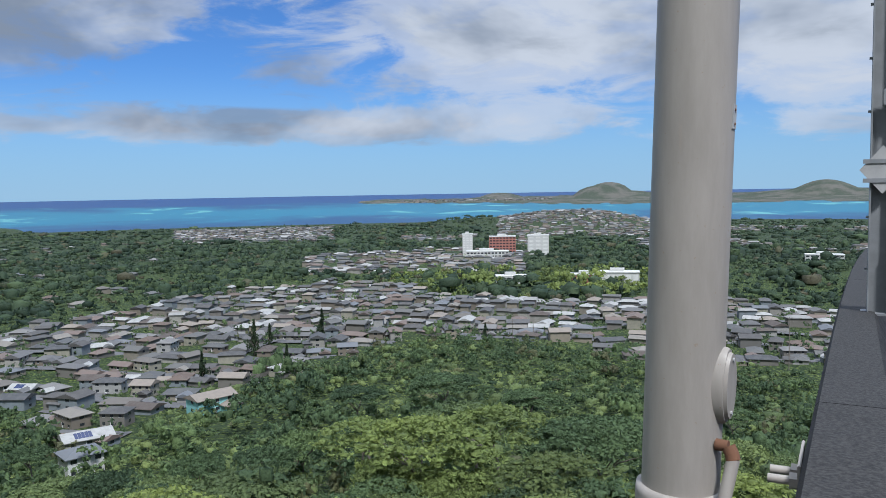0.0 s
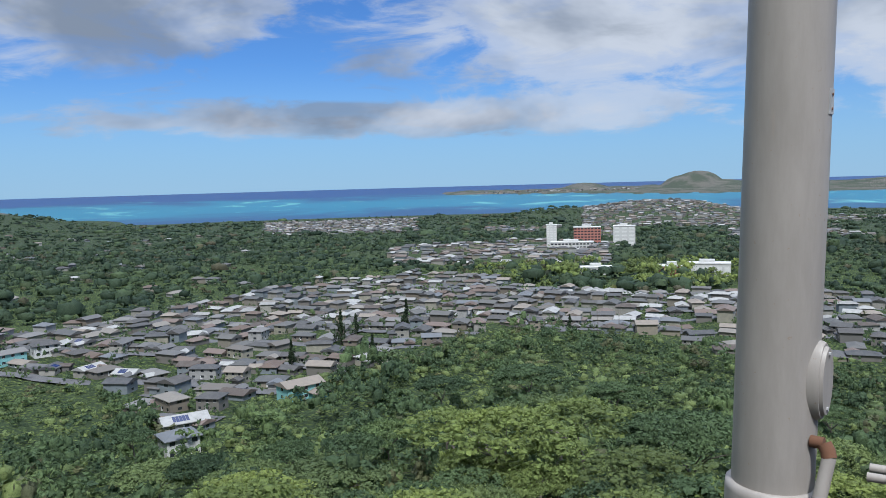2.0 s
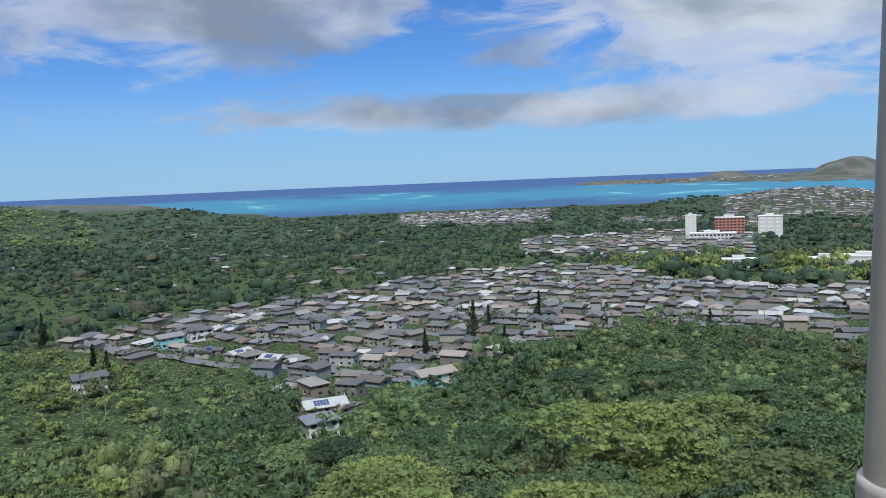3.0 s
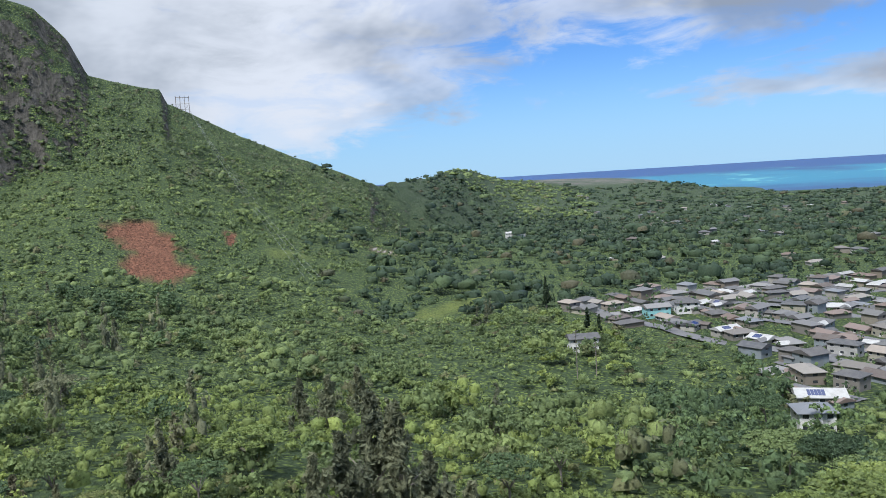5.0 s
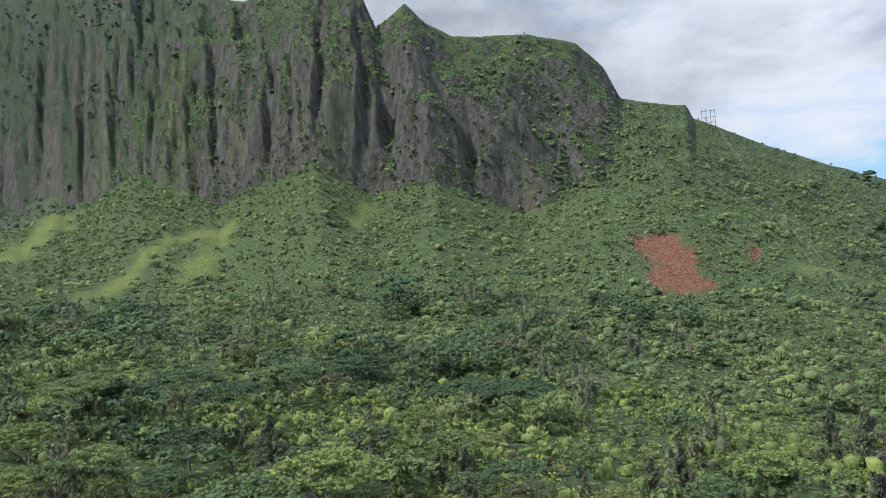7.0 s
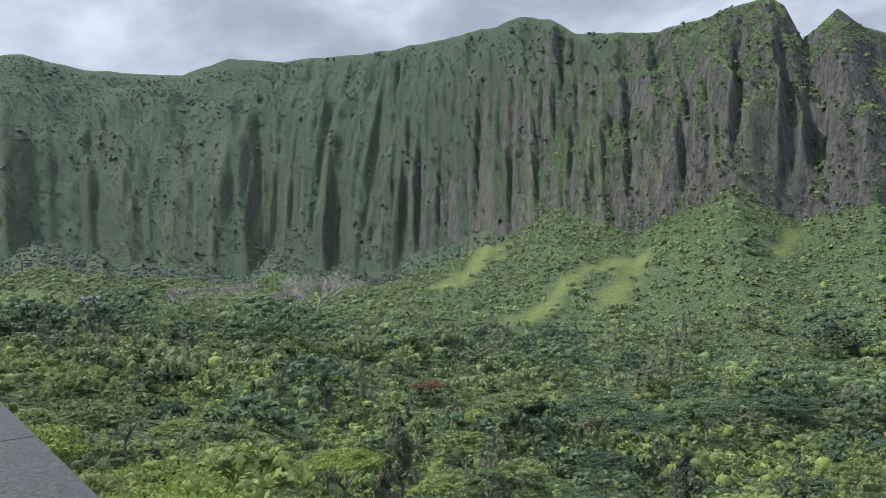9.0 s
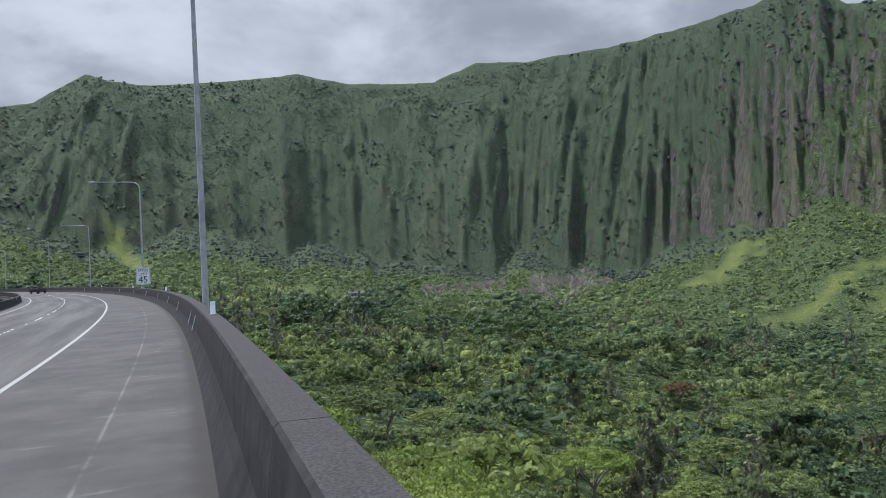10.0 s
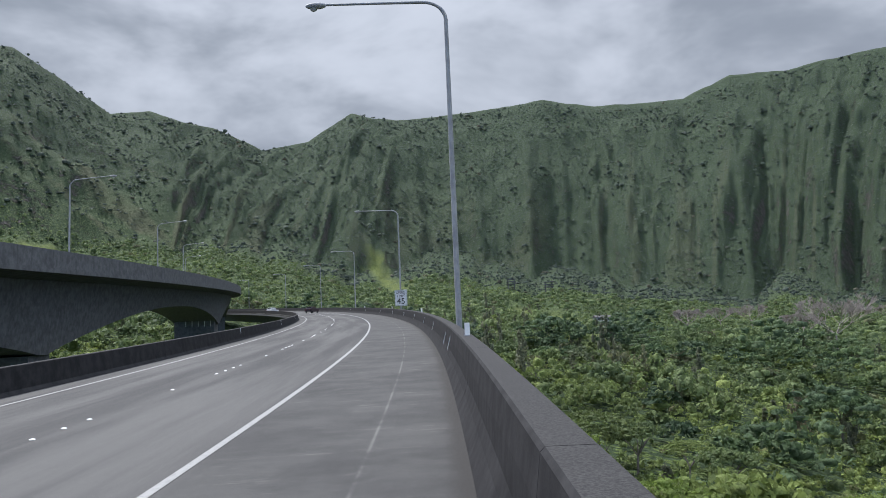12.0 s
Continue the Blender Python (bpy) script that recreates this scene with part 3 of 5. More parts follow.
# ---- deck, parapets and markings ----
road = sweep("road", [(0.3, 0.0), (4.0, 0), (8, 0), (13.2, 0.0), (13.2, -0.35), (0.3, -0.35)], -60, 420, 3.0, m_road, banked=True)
tagged(road, "grey worn concrete highway deck, banked and curving", "road", kind="structure")
girder = sweep("girder", [(0.0, -0.35), (0.0, -0.7), (2.6, -0.95), (3.4, -3.4), (9.6, -3.6), (10.4, -1.1), (13.2, -0.95), (13.2, -0.62)], -60, 420, 6.0, m_conc2)
tagged(girder, "grey concrete box girder under the highway", "girder", kind="structure")

JOINT0, BAY = -4.06, 9.25
parapet = new("parapet")
tagged(parapet, "dark weathered concrete parapet along the highway shoulder", "parapet", kind="structure")
profile = [(0.0, -0.5), (0.0, TALL - 0.025), (0.02, TALL), (TOPW - 0.03, TALL), (TOPW, TALL - 0.03), (TOPW + 0.04, 0.72), (FOOT - 0.19, 0.42), (FOOT - 0.13, 0.25), (FOOT - 0.05, 0.09), (FOOT, 0.0), (FOOT, -0.3)]
s = JOINT0 - BAY * 5
while s < 400:
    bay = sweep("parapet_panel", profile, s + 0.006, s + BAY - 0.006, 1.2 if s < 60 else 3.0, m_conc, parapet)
    s += BAY
filler = sweep("joint_filler", [(0.02, -0.3), (0.02, TALL - 0.02), (TOPW - 0.03, TALL - 0.02), (FOOT - 0.2, 0.38), (FOOT - 0.06, 0.0)], -55, 400, 3.0, m_joint, parapet)

median = new("median_parapet")
tagged(median, "low dark concrete barrier on the road's far side", "barrier", kind="structure")
mprof = [(12.55, -0.3), (12.55, 0.0), (12.68, 0.12), (12.76, 0.78), (12.78, 0.8), (13.0, 0.8), (13.0, -0.3)]
s = -55.5
while s < 400:
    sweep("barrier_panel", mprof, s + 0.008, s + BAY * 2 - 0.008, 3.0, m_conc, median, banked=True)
    s += BAY * 2


def stripe(name, off0, off1, s0, s1, label, step=2.0):
    ob = sweep(name, [(off0, 0.007), (off1, 0.007)], s0, s1, step, m_line, closed=False, banked=True)
    return tagged(ob, label, "road marking", kind="structure")


m_line, N = material("line_paint")
pos = N.add("ShaderNodeNewGeometry").outputs["Position"]
worn = N.noise(pos, 14, 6, 0.75)
c = N.mix(N.ramp(worn, 0.46, 0.66, 0.0, 0.7), rgb(0.245, 0.245, 0.235), rgb(0.11, 0.11, 0.11))
finish(N, c, 0.6, worn, 0.3, 0.004)
stripe("edge_line", 4.06, 4.19, -60, 410, "worn white edge line beside the shoulder")
stripe("edge_line", 11.42, 11.54, -60, 410, "worn pale edge line along the far barrier")


def dome(r, h, seg=10):
    bm = bmesh.new()
    bmesh.ops.create_uvsphere(bm, u_segments=seg, v_segments=6, radius=1)
    bmesh.ops.delete(bm, geom=[v for v in bm.verts if v.co.z < -0.05], context="VERTS")
    bm.transform(Matrix.Diagonal((r, r, h, 1)))
    return bm


def laid(s, off, up=0.0):
    """A pose on the road that faces along it."""
    return Matrix.Translation(at(s, off, up - BANK * max(0, off - 0.5))) @ Matrix.Rotation(-s / RADIUS, 4, "Z")


button = part("road_stud", dome(0.055, 0.022), m_reflect, smooth=True)
tagged(button, "white raised road stud between the lanes", "road stud", group="road studs")
button.matrix_world = laid(13.0, 7.75)
for q in range(-5, 75):
    base, k = divmod(q, 5)
    s = 13.0 * (base + 1) + (0, 1.15, 2.3, 3.4, 8.5)[k]
    if q and s < 190:
        copy_thing(button, laid(s, 7.75))


def box(x0, y0, z0, x1, y1, z1, bevel=0.0):
    bm = bmesh.new()
    bmesh.ops.create_cube(bm, size=1)
    bm.transform(Matrix.Translation(((x0 + x1) / 2, (y0 + y1) / 2, (z0 + z1) / 2)) @ Matrix.Diagonal((x1 - x0, y1 - y0, z1 - z0, 1)))
    if bevel:
        bmesh.ops.bevel(bm, geom=list(bm.edges), offset=bevel, segments=2, affect="EDGES")
    return bm


def rod(points, radii, seg=12):
    """A round bar along points."""
    bm = bmesh.new()
    rings = []
    for i, p in enumerate(points):
        p = Vector(p)
        d = (Vector(points[min(i + 1, len(points) - 1)]) - Vector(points[max(i - 1, 0)])).normalized()
        side = d.cross(Vector((0, 1, 0) if abs(d.y) < 0.9 else (1, 0, 0))).normalized()
        other = d.cross(side)
        r = radii[i] if isinstance(radii, (list, tuple)) else radii
        rings.append([bm.verts.new(p + (side * math.cos(2 * math.pi * k / seg) + other * math.sin(2 * math.pi * k / seg)) * r) for k in range(seg)])
    for a, b in zip(rings, rings[1:]):
        for k in range(seg):
            bm.faces.new((a[k], a[(k + 1) % seg], b[(k + 1) % seg], b[k]))
    bm.faces.new([bm.verts.new(v.co) for v in rings[0]])
    bm.faces.new([bm.verts.new(v.co) for v in rings[-1][::-1]])
    bmesh.ops.recalc_face_normals(bm, faces=bm.faces)
    return bm


# street lamps stand on brackets outside the parapet, their arms over the road
def street_lamp(label):
    root = new("street_lamp")
    part("base_plate", box(-0.2, -0.2, -0.95, 0.2, 0.2, -0.9, 0.01), m_steel, root)
    part("pole", rod([(0, 0, -0.9), (0, 0, 3), (0, 0, 7), (0, 0, 12.2)], [0.115, 0.105, 0.095, 0.075], 16), m_steel, root, smooth=True)
    curve = [(0, 0, 12.2)] + [(0.9 - 0.9 * math.cos(g), 0, 12.2 + 0.75 * math.sin(g)) for g in np.linspace(0.2, math.pi / 2, 8)] + [(2.2, 0, 13.0), (4.6, 0, 13.08)]
    part("arm", rod(curve, [0.072] * 4 + [0.06] * 5 + [0.05, 0.045], 12), m_steel, root, smooth=True)
    part("band", rod([(0, 0, 5.9), (0, 0, 6.0)], 0.115, 16), m_steel, root, smooth=True)
    head = bmesh.new()
    bmesh.ops.create_uvsphere(head, u_segments=16, v_segments=8, radius=1, matrix=Matrix.Translation((4.95, 0, 13.06)) @ Matrix.Diagonal((0.42, 0.17, 0.12, 1)))
    hd = part("lamp_head", head, m_steel, root, smooth=True)
    part("lens", dome(0.14, 0.1), m_lens, hd, m=Matrix.Translation((5.05, 0, 12.95)) @ Matrix.Rotation(math.pi, 4, "X"), smooth=True)
    return tagged(root, label, "street lamp", group="street lamps")


def facing(s, off, up, turn=0.0):
    return Matrix.Translation(at(s, off, up)) @ Matrix.Rotation(-s / RADIUS + turn, 4, "Z")


lamp = street_lamp("tall grey steel street lamp beside the parapet")
lamp.matrix_world = facing(29.2, -0.18, 0.3)
for s in (94, 166, 222, 280, 340):
    copy_thing(lamp, facing(s, -0.18, 0.0))
for s in (38, 88, 138, 188, 238):
    copy_thing(lamp, facing(s, 35.4, 3.3, math.pi))

# speed limit sign on the second lamp
sign = new("speed_limit_sign")
part("plate", box(-0.75, -0.02, -0.95, 0.75, 0.02, 0.95, 0.015), m_sign, sign)
part("border", box(-0.71, -0.024, 0.88, 0.71, -0.0205, 0.9), m_black, sign)
part("border", box(-0.71, -0.024, -0.9, 0.71, -0.0205, -0.88), m_black, sign)
part("border", box(-0.71, -0.024, -0.88, -0.69, -0.0205, 0.88), m_black, sign)
part("border", box(0.69, -0.024, -0.88, 0.71, -0.0205, 0.88), m_black, sign)


def lettering(name, words, size, m, mat, parent):
    cu = bpy.data.curves.new(name, "FONT")
    cu.body, cu.size, cu.align_x, cu.align_y, cu.extrude = words, size, "CENTER", "CENTER", 0.004
    tmp = bpy.data.objects.new(name, cu)
    me = bpy.data.meshes.new_from_object(tmp)
    bpy.data.objects.remove(tmp)
    me.transform(m)
    me.materials.append(mat)
    ob = new(name, me)
    ob.parent = parent
    return ob


face = Matrix.Translation((0, -0.026, 0)) @ Matrix.Rotation(math.pi / 2, 4, "X")
lettering("lettering", "SPEED", 0.4, Matrix.Translation((0, 0, 0.62)) @ face, m_black, sign)
lettering("lettering", "LIMIT", 0.4, Matrix.Translation((0, 0, 0.22)) @ face, m_black, sign)
lettering("lettering", "45", 1.0, Matrix.Translation((0, 0, -0.42)) @ face, m_black, sign)
part("clamp", box(-0.14, 0.02, 0.4, 0.14, 0.12, 0.5, 0.01), m_steel, sign)
part("clamp", box(-0.14, 0.02, -0.5, 0.14, 0.12, -0.4, 0.01), m_steel, sign)
sign.matrix_world = facing(93.72, -0.18, 2.35, math.pi)
tagged(sign, "white speed limit sign clamped to a street lamp", "road sign")

# white markers on the parapet
marker = new("marker_post")
part("post", box(-0.06, -0.015, 0, 0.06, 0.015, 0.3, 0.005), m_reflect, marker)
part("foot", box(-0.07, -0.04, 0, 0.07, 0.04, 0.012), m_steel, marker)
tagged(marker, "small white marker post fixed on the parapet top", "marker", group="marker posts")
marker.matrix_world = facing(19.0, 0.15, TALL)
for s in (60, 104, 148):
    copy_thing(marker, facing(s, 0.15, TALL))
strip = part("reflector_strip", box(-0.02, -0.012, 0, 0.0, 0.012, 0.42, 0.003), m_reflect)
tagged(strip, "narrow white reflector strip on the parapet face", "reflector", group="reflector strips")
lean = Matrix.Rotation(-0.28, 4, "Y")
strip.matrix_world = facing(24.0, 0.50, 0.42) @ lean
for s in (27.5, 40, 52, 66, 82, 100, 120, 145, 170):
    copy_thing(strip, facing(s, 0.50, 0.42) @ lean)
for s in (55, 80, 105, 130):
    copy_thing(strip, facing(s, 12.72, 0.1) @ Matrix.Rotation(0.1, 4, "Y"))

# ---- the big painted pole on its bracket ----
bp = new("big_pole")
PX, PY, PZ = -0.385, 3.03, 0.35
part("shaft", rod([(0, 0, 0.38), (0, 0, 2), (0, 0, 5), (0, 0, 9)], [0.146, 0.1445, 0.142, 0.138], 64), m_pole, bp, smooth=True)
part("collar", rod([(0, 0, 0.0), (0, 0, 0.36), (0, 0, 0.385), (0, 0, 0.39)], [0.168, 0.168, 0.165, 0.15], 64), m_pole, bp, smooth=True)
part("base_plate", box(-0.26, -0.26, -0.05, 0.26, 0.26, 0.0, 0.006), m_steel, bp)
hole = part("hand_hole_frame", rod([(0.10, 0, 0.80), (0.152, 0, 0.80), (0.165, 0, 0.80)], [0.1, 0.1, 0.095], 32), m_pole, bp, smooth=True)
hole.data.transform(Matrix.Translation((0, 0, 0.8)) @ Matrix.Diagonal((1, 0.75, 1.45, 1)) @ Matrix.Translation((0, 0, -0.8)))
cover_p = part("cover", rod([(0.165, 0, 0.80), (0.178, 0, 0.80)], [0.088, 0.084], 32), m_pole, hole, smooth=True)
cover_p.data.transform(Matrix.Translation((0, 0, 0.8)) @ Matrix.Diagonal((1, 0.75, 1.45, 1)) @ Matrix.Translation((0, 0, -0.8)))
part("screw", rod([(0.17, 0, 0.90), (0.184, 0, 0.90)], 0.008, 8), m_steel, hole)
part("screw", rod([(0.17, 0, 0.70), (0.184, 0, 0.70)], 0.008, 8), m_steel, hole)
for k in range(2):
    part("tag_plate", box(0.138, -0.022 + 0.0 * k, 1.74, 0.148, 0.022, 1.83, 0.002), m_steel, bp) if k == 0 else part("rivet", rod([(0.147, 0, 1.76), (0.151, 0, 1.76)], 0.005, 8), m_rust, bp)
part("rivet", rod([(0.147, 0, 1.81), (0.151, 0, 1.81)], 0.005, 8), m_rust, bp)
part("nipple", rod([(0.14, -0.04, 0.585), (0.185, -0.04, 0.585)], 0.022, 16), m_rust, bp, smooth=True)
part("elbow", rod([(0.185, -0.04, 0.585), (0.20, -0.045, 0.562), (0.207, -0.05, 0.54)], 0.026, 16), m_rust, bp, smooth=True)
part("conduit", rod([(0.207, -0.05, 0.545), (0.18, -0.11, 0.3), (0.14, -0.2, 0.0), (0.1, -0.28, -0.3)], 0.024, 16), m_pole, bp, smooth=True)
bp.matrix_world = Matrix.Translation((PX, PY, 1.9)) @ Matrix.Rotation(radians(1.7), 4, "Y") @ Matrix.Translation((0, 0, PZ - 1.9)) @ Matrix.Rotation(radians(-8), 4, "Z")
tagged(bp, "thick white-painted steel pole bolted outside the parapet", "pole")
bracket = new("pole_bracket")
part("beam", box(PX - 0.3, PY - 0.2, PZ - 0.3, -0.002, PY + 0.2, PZ - 0.051, 0.01), m_conc2, bracket)
part("anchor_plate", box(-0.014, PY + 0.12, PZ - 0.25, -0.002, PY + 0.46, PZ + 0.48, 0.003), m_pole, bracket)
for yy, zz in ((PY + 0.29, PZ + 0.36), (PY + 0.29, PZ + 0.1), (PY + 0.4, PZ + 0.36)):
    bolt = part("bolt", rod([(-0.012, yy, zz), (-0.13, yy, zz)], 0.018, 12), m_pole, bracket, smooth=True)
    part("nut", rod([(-0.013, yy, zz), (-0.05, yy, zz)], 0.034, 6), m_pole, bolt)
tagged(bracket, "white bolted steel and concrete bracket on the parapet's outside", "bracket")

# ---- grey steel post with cabling, further back on the parapet ----
mast = new("equipment_mast")
def mast_part(name, *args, mat=None, up=None, **kw):
    return part(name, box(*args, **kw), mat or m_mast, up or mast)
mast_part("post", -0.1, -0.1, 0.0, -0.085, 0.1, 7.0)
mast_part("post", 0.085, -0.1, 0.0, 0.1, 0.1, 7.0)
mast_part("web", -0.085, -0.01, 0.0, 0.085, 0.01, 7.0)
mast_part("base_plate", -0.16, -0.16, -0.02, 0.16, 0.16, 0.0)
part("mounting_plate", box(-0.16, -0.13, -0.16, 0.16, -0.11, 0.16), m_steel, mast, m=Matrix.Translation((0.02, 0, 1.36)) @ Matrix.Rotation(radians(45), 4, "Y"))
mast_part("cross_bar", -0.17, -0.14, 1.42, 0.22, -0.1, 1.46)
mast_part("cross_bar", -0.17, -0.14, 1.24, 0.22, -0.1, 1.28)
mast_part("junction_box", 0.0, -0.2, 1.95, 0.16, -0.1, 2.1, bevel=0.008)
mast_part("equipment_box", 0.1, -0.16, 0.05, 0.42, 0.14, 0.5, bevel=0.01)
mast_part("equipment_box", 0.1, -0.16, 0.52, 0.42, 0.14, 0.66, bevel=0.01)
part("cable", rod([(0.08, -0.15, 2.0), (0.1, -0.2, 1.85), (0.18, -0.2, 1.8), (0.22, -0.18, 2.0), (0.2, -0.15, 2.4), (0.16, -0.12, 2.9)], 0.012, 8), m_black, mast, smooth=True)
part("cable", rod([(0.16, -0.13, 1.2), (0.2, -0.17, 0.95), (0.17, -0.16, 0.8), (0.14, -0.12, 0.66)], 0.012, 8), m_black, mast, smooth=True)
for k in range(12):
    mast_part("step_bolt", -0.13, -0.012, 0.4 + k * 0.5, -0.1, 0.012, 0.425 + k * 0.5)
mast.matrix_world = facing(-8.55, 0.34, TALL) @ Matrix.Diagonal((0.86, 0.86, 1, 1))
tagged(mast, "grey galvanised steel mast with boxes and cables on the parapet", "mast")

# ---- the second viaduct, higher on the hillside ----
upper = new("upper_viaduct")
tagged(upper, "dark concrete viaduct with arched girder carrying the other carriageway", "viaduct", kind="structure")
U0, UT = 23.0, 5.9
piers = [-27.0, 55.0, 137.0, 219.0, 301.0]


def arch(s):
    """Depth of the girder under the slab."""
    d = min(abs(s - p) for p in piers) / 41.0
    return 5.4 - 3.2 * math.sin(min(1, d * 1.05) * math.pi / 2) ** 0.8


def swept(name, prof_at, s0, s1, step, mat, parent):
    n = int((s1 - s0) / step) + 1
    verts, faces = [], []
    for q in range(n):
        s = s0 + (s1 - s0) * q / (n - 1)
        pr = prof_at(s)
        verts += [at(s, o, h) for o, h in pr]
    k = len(pr)
    for q in range(n - 1):
        for e in range(k):
            a, b = q * k + e, q * k + (e + 1) % k
            faces.append((a, a + k, b + k, b))
    faces += [tuple(range(k)), tuple((n - 1) * k + e for e in reversed(range(k)))]
    return mesh_object(name, verts, faces, mat, parent)


s = -45.0
while s < 330:
    swept("parapet_panel", lambda q: [(U0, UT - 1.12), (U0, UT), (U0 + 0.3, UT), (U0 + 0.5, UT - 1.1)], s + 0.01, s + 14.99, 3.0, m_conc2, upper)
    s += 15
swept("deck_slab", lambda q: [(U0 - 0.06, UT - 1.42), (U0 - 0.06, UT - 1.125), (U0 + 12.4, UT - 1.125), (U0 + 12.4, UT - 1.42), (U0 + 10.5, UT - 1.75), (U0 + 2.3, UT - 1.75)], -45, 330, 3.0, m_conc2, upper)
swept("far_parapet", lambda q: [(U0 + 12.0, UT - 1.12), (U0 + 12.1, UT - 0.2), (U0 + 12.4, UT - 0.2), (U0 + 12.4, UT - 1.12)], -45, 330, 3.0, m_conc2, upper)
swept("box_girder", lambda q: [(U0 + 2.0, UT - 1.72), (U0 + 10.2, UT - 1.72), (U0 + 9.4, UT - 1.4 - arch(q)), (U0 + 2.6, UT - 1.4 - arch(q))], -45, 330, 1.5, m_conc2, upper)
for p in piers:
    swept("pier", lambda q: [(U0 + 2.9, UT - 26), (U0 + 2.9, UT - 6.6), (U0 + 9.2, UT - 6.6), (U0 + 9.2, UT - 26)], p - 1.7, p + 1.7, 1.7, m_conc2, upper)
hill_wall = swept("abutment_wall", lambda q: [(U0 + 2.95, UT - 24), (U0 + 2.95, UT - 4.3), (U0 + 9.1, UT - 4.3), (U0 + 9.1, UT - 24)], 132.6, 135.2, 1.3, m_conc2, upper)
for k in range(5):
    for b0, b1, c0, c1 in ((0, 0.16, 0, 1.1), (0.16, 0.5, 0.94, 1.1), (0.5, 0.66, 0.0 if k % 2 else 0.45, 1.1)):
        part("paint_mark", box(b0, 0.0, c0, b1, 0.014, c1), m_reflect, hill_wall, m=facing(132.58, U0 + 3.5 + (4 - k) * 0.95, UT - 6.9))
for k, p in enumerate((-20, 40, 100, 160, 220)):
    swept("pier", lambda q: [(3.6, -34), (3.6, -3.35), (9.4, -3.5), (9.4, -34)], p - 1.5, p + 1.5, 1.5, m_conc2, girder)


# ---- cars far up the road ----
def car(paint, label):
    root = new("car")
    bm = box(-0.9, -2.25, 0.35, 0.9, 2.25, 0.95, 0.12)
    part("body", bm, paint, root, smooth=False)
    cab = box(-0.82, -1.7, 0.95, 0.82, 0.9, 1.55, 0.05)
    for v in cab.verts:
        if v.co.z > 1.3:
            v.co.x *= 0.84
            v.co.y = v.co.y * 0.78 - 0.1
    cb = part("cabin", cab, paint, root)
    part("rear_window", box(-0.6, -1.62, 1.08, 0.6, -1.5, 1.42), m_black, cb)
    part("windscreen", box(-0.62, 0.6, 1.08, 0.62, 0.72, 1.42), m_black, cb)
    for x in (-0.83, 0.75):
        for y in (-1.4, 1.4):
            w = part("wheel", rod([(x, y, 0.33), (x + 0.08, y, 0.33)], 0.33, 20), m_black, root)
    for x in (-0.72, 0.52):
        part("tail_light", box(x, -2.27, 0.68, x + 0.2, -2.2, 0.82), m_tail, root, "red tail light")
    part("bumper", box(-0.85, -2.3, 0.38, 0.85, -2.2, 0.55, 0.03), m_black, root)
    return tagged(root, label, "car")


m_tail = plain("tail_red", (0.4, 0.02, 0.02), 0.3)
m_car_dark = plain("car_dark", (0.06, 0.04, 0.045), 0.3)
m_car_white = plain("car_white", (0.6, 0.6, 0.6), 0.3)
one = car(m_car_dark, "dark red car driving away up the highway")
one.matrix_world = laid(196, 6.0) @ Matrix.Rotation(math.pi, 4, "Z")
two = car(m_car_white, "white car ahead on the highway's far lane")
two.matrix_world = laid(250, 9.6) @ Matrix.Rotation(math.pi, 4, "Z")


# ---- vegetation ----
def leaf_material(name, dark, mid, light):
    """Leaves whose hue differs from tree to tree and a little from clump to clump."""
    mt, N = material(name)
    geo = N.add("ShaderNodeNewGeometry")
    pos, isle = geo.outputs["Position"], geo.outputs["Random Per Island"]
    own = N.add("ShaderNodeObjectInfo").outputs["Random"]
    tint = N.add("ShaderNodeAttribute")
    tint.attribute_name = "tint"
    wide = N.noise(pos, 0.016, 3, 0.6)
    k = N.math("FRACT", N.math("ADD", tint.outputs["Fac"], own))
    k = N.math("ADD", N.math("MULTIPLY", k, 0.8), N.math("MULTIPLY_ADD", N.math("SUBTRACT", wide, 0.5), 2.3, 0.05))
    c = N.mix(N.ramp(k, 0.0, 0.5), rgb(*dark), rgb(*mid))
    c = N.mix(N.ramp(k, 0.5, 1.0), c, rgb(*light))
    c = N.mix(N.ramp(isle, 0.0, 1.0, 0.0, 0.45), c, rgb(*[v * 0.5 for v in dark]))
    odd = N.math("FRACT", N.math("MULTIPLY", N.math("ADD", tint.outputs["Fac"], own), 17.0))
    c = N.mix(N.ramp(odd, 0.93, 0.97, 0.0, 0.55), c, rgb(0.15, 0.12, 0.075))
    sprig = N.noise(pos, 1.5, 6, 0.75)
    # gap shade and bright tips painted in with the noise behind the bump
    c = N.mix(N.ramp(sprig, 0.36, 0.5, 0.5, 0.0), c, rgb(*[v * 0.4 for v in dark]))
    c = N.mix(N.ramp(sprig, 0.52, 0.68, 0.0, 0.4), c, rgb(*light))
    bp = N.add("ShaderNodeBump")
    N.put(bp, Height=sprig, Strength=0.7, Distance=0.8)
    p = N.add("ShaderNodeBsdfPrincipled")
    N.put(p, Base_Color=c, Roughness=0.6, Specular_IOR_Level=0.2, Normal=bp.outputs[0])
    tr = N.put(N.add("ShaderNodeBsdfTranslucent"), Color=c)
    sh = N.add("ShaderNodeMixShader")
    N.put(sh, i0=0.3, i1=p.outputs[0], i2=tr.outputs[0])
    N.put(N.add("ShaderNodeOutputMaterial"), Surface=sh.outputs[0])
    return mt


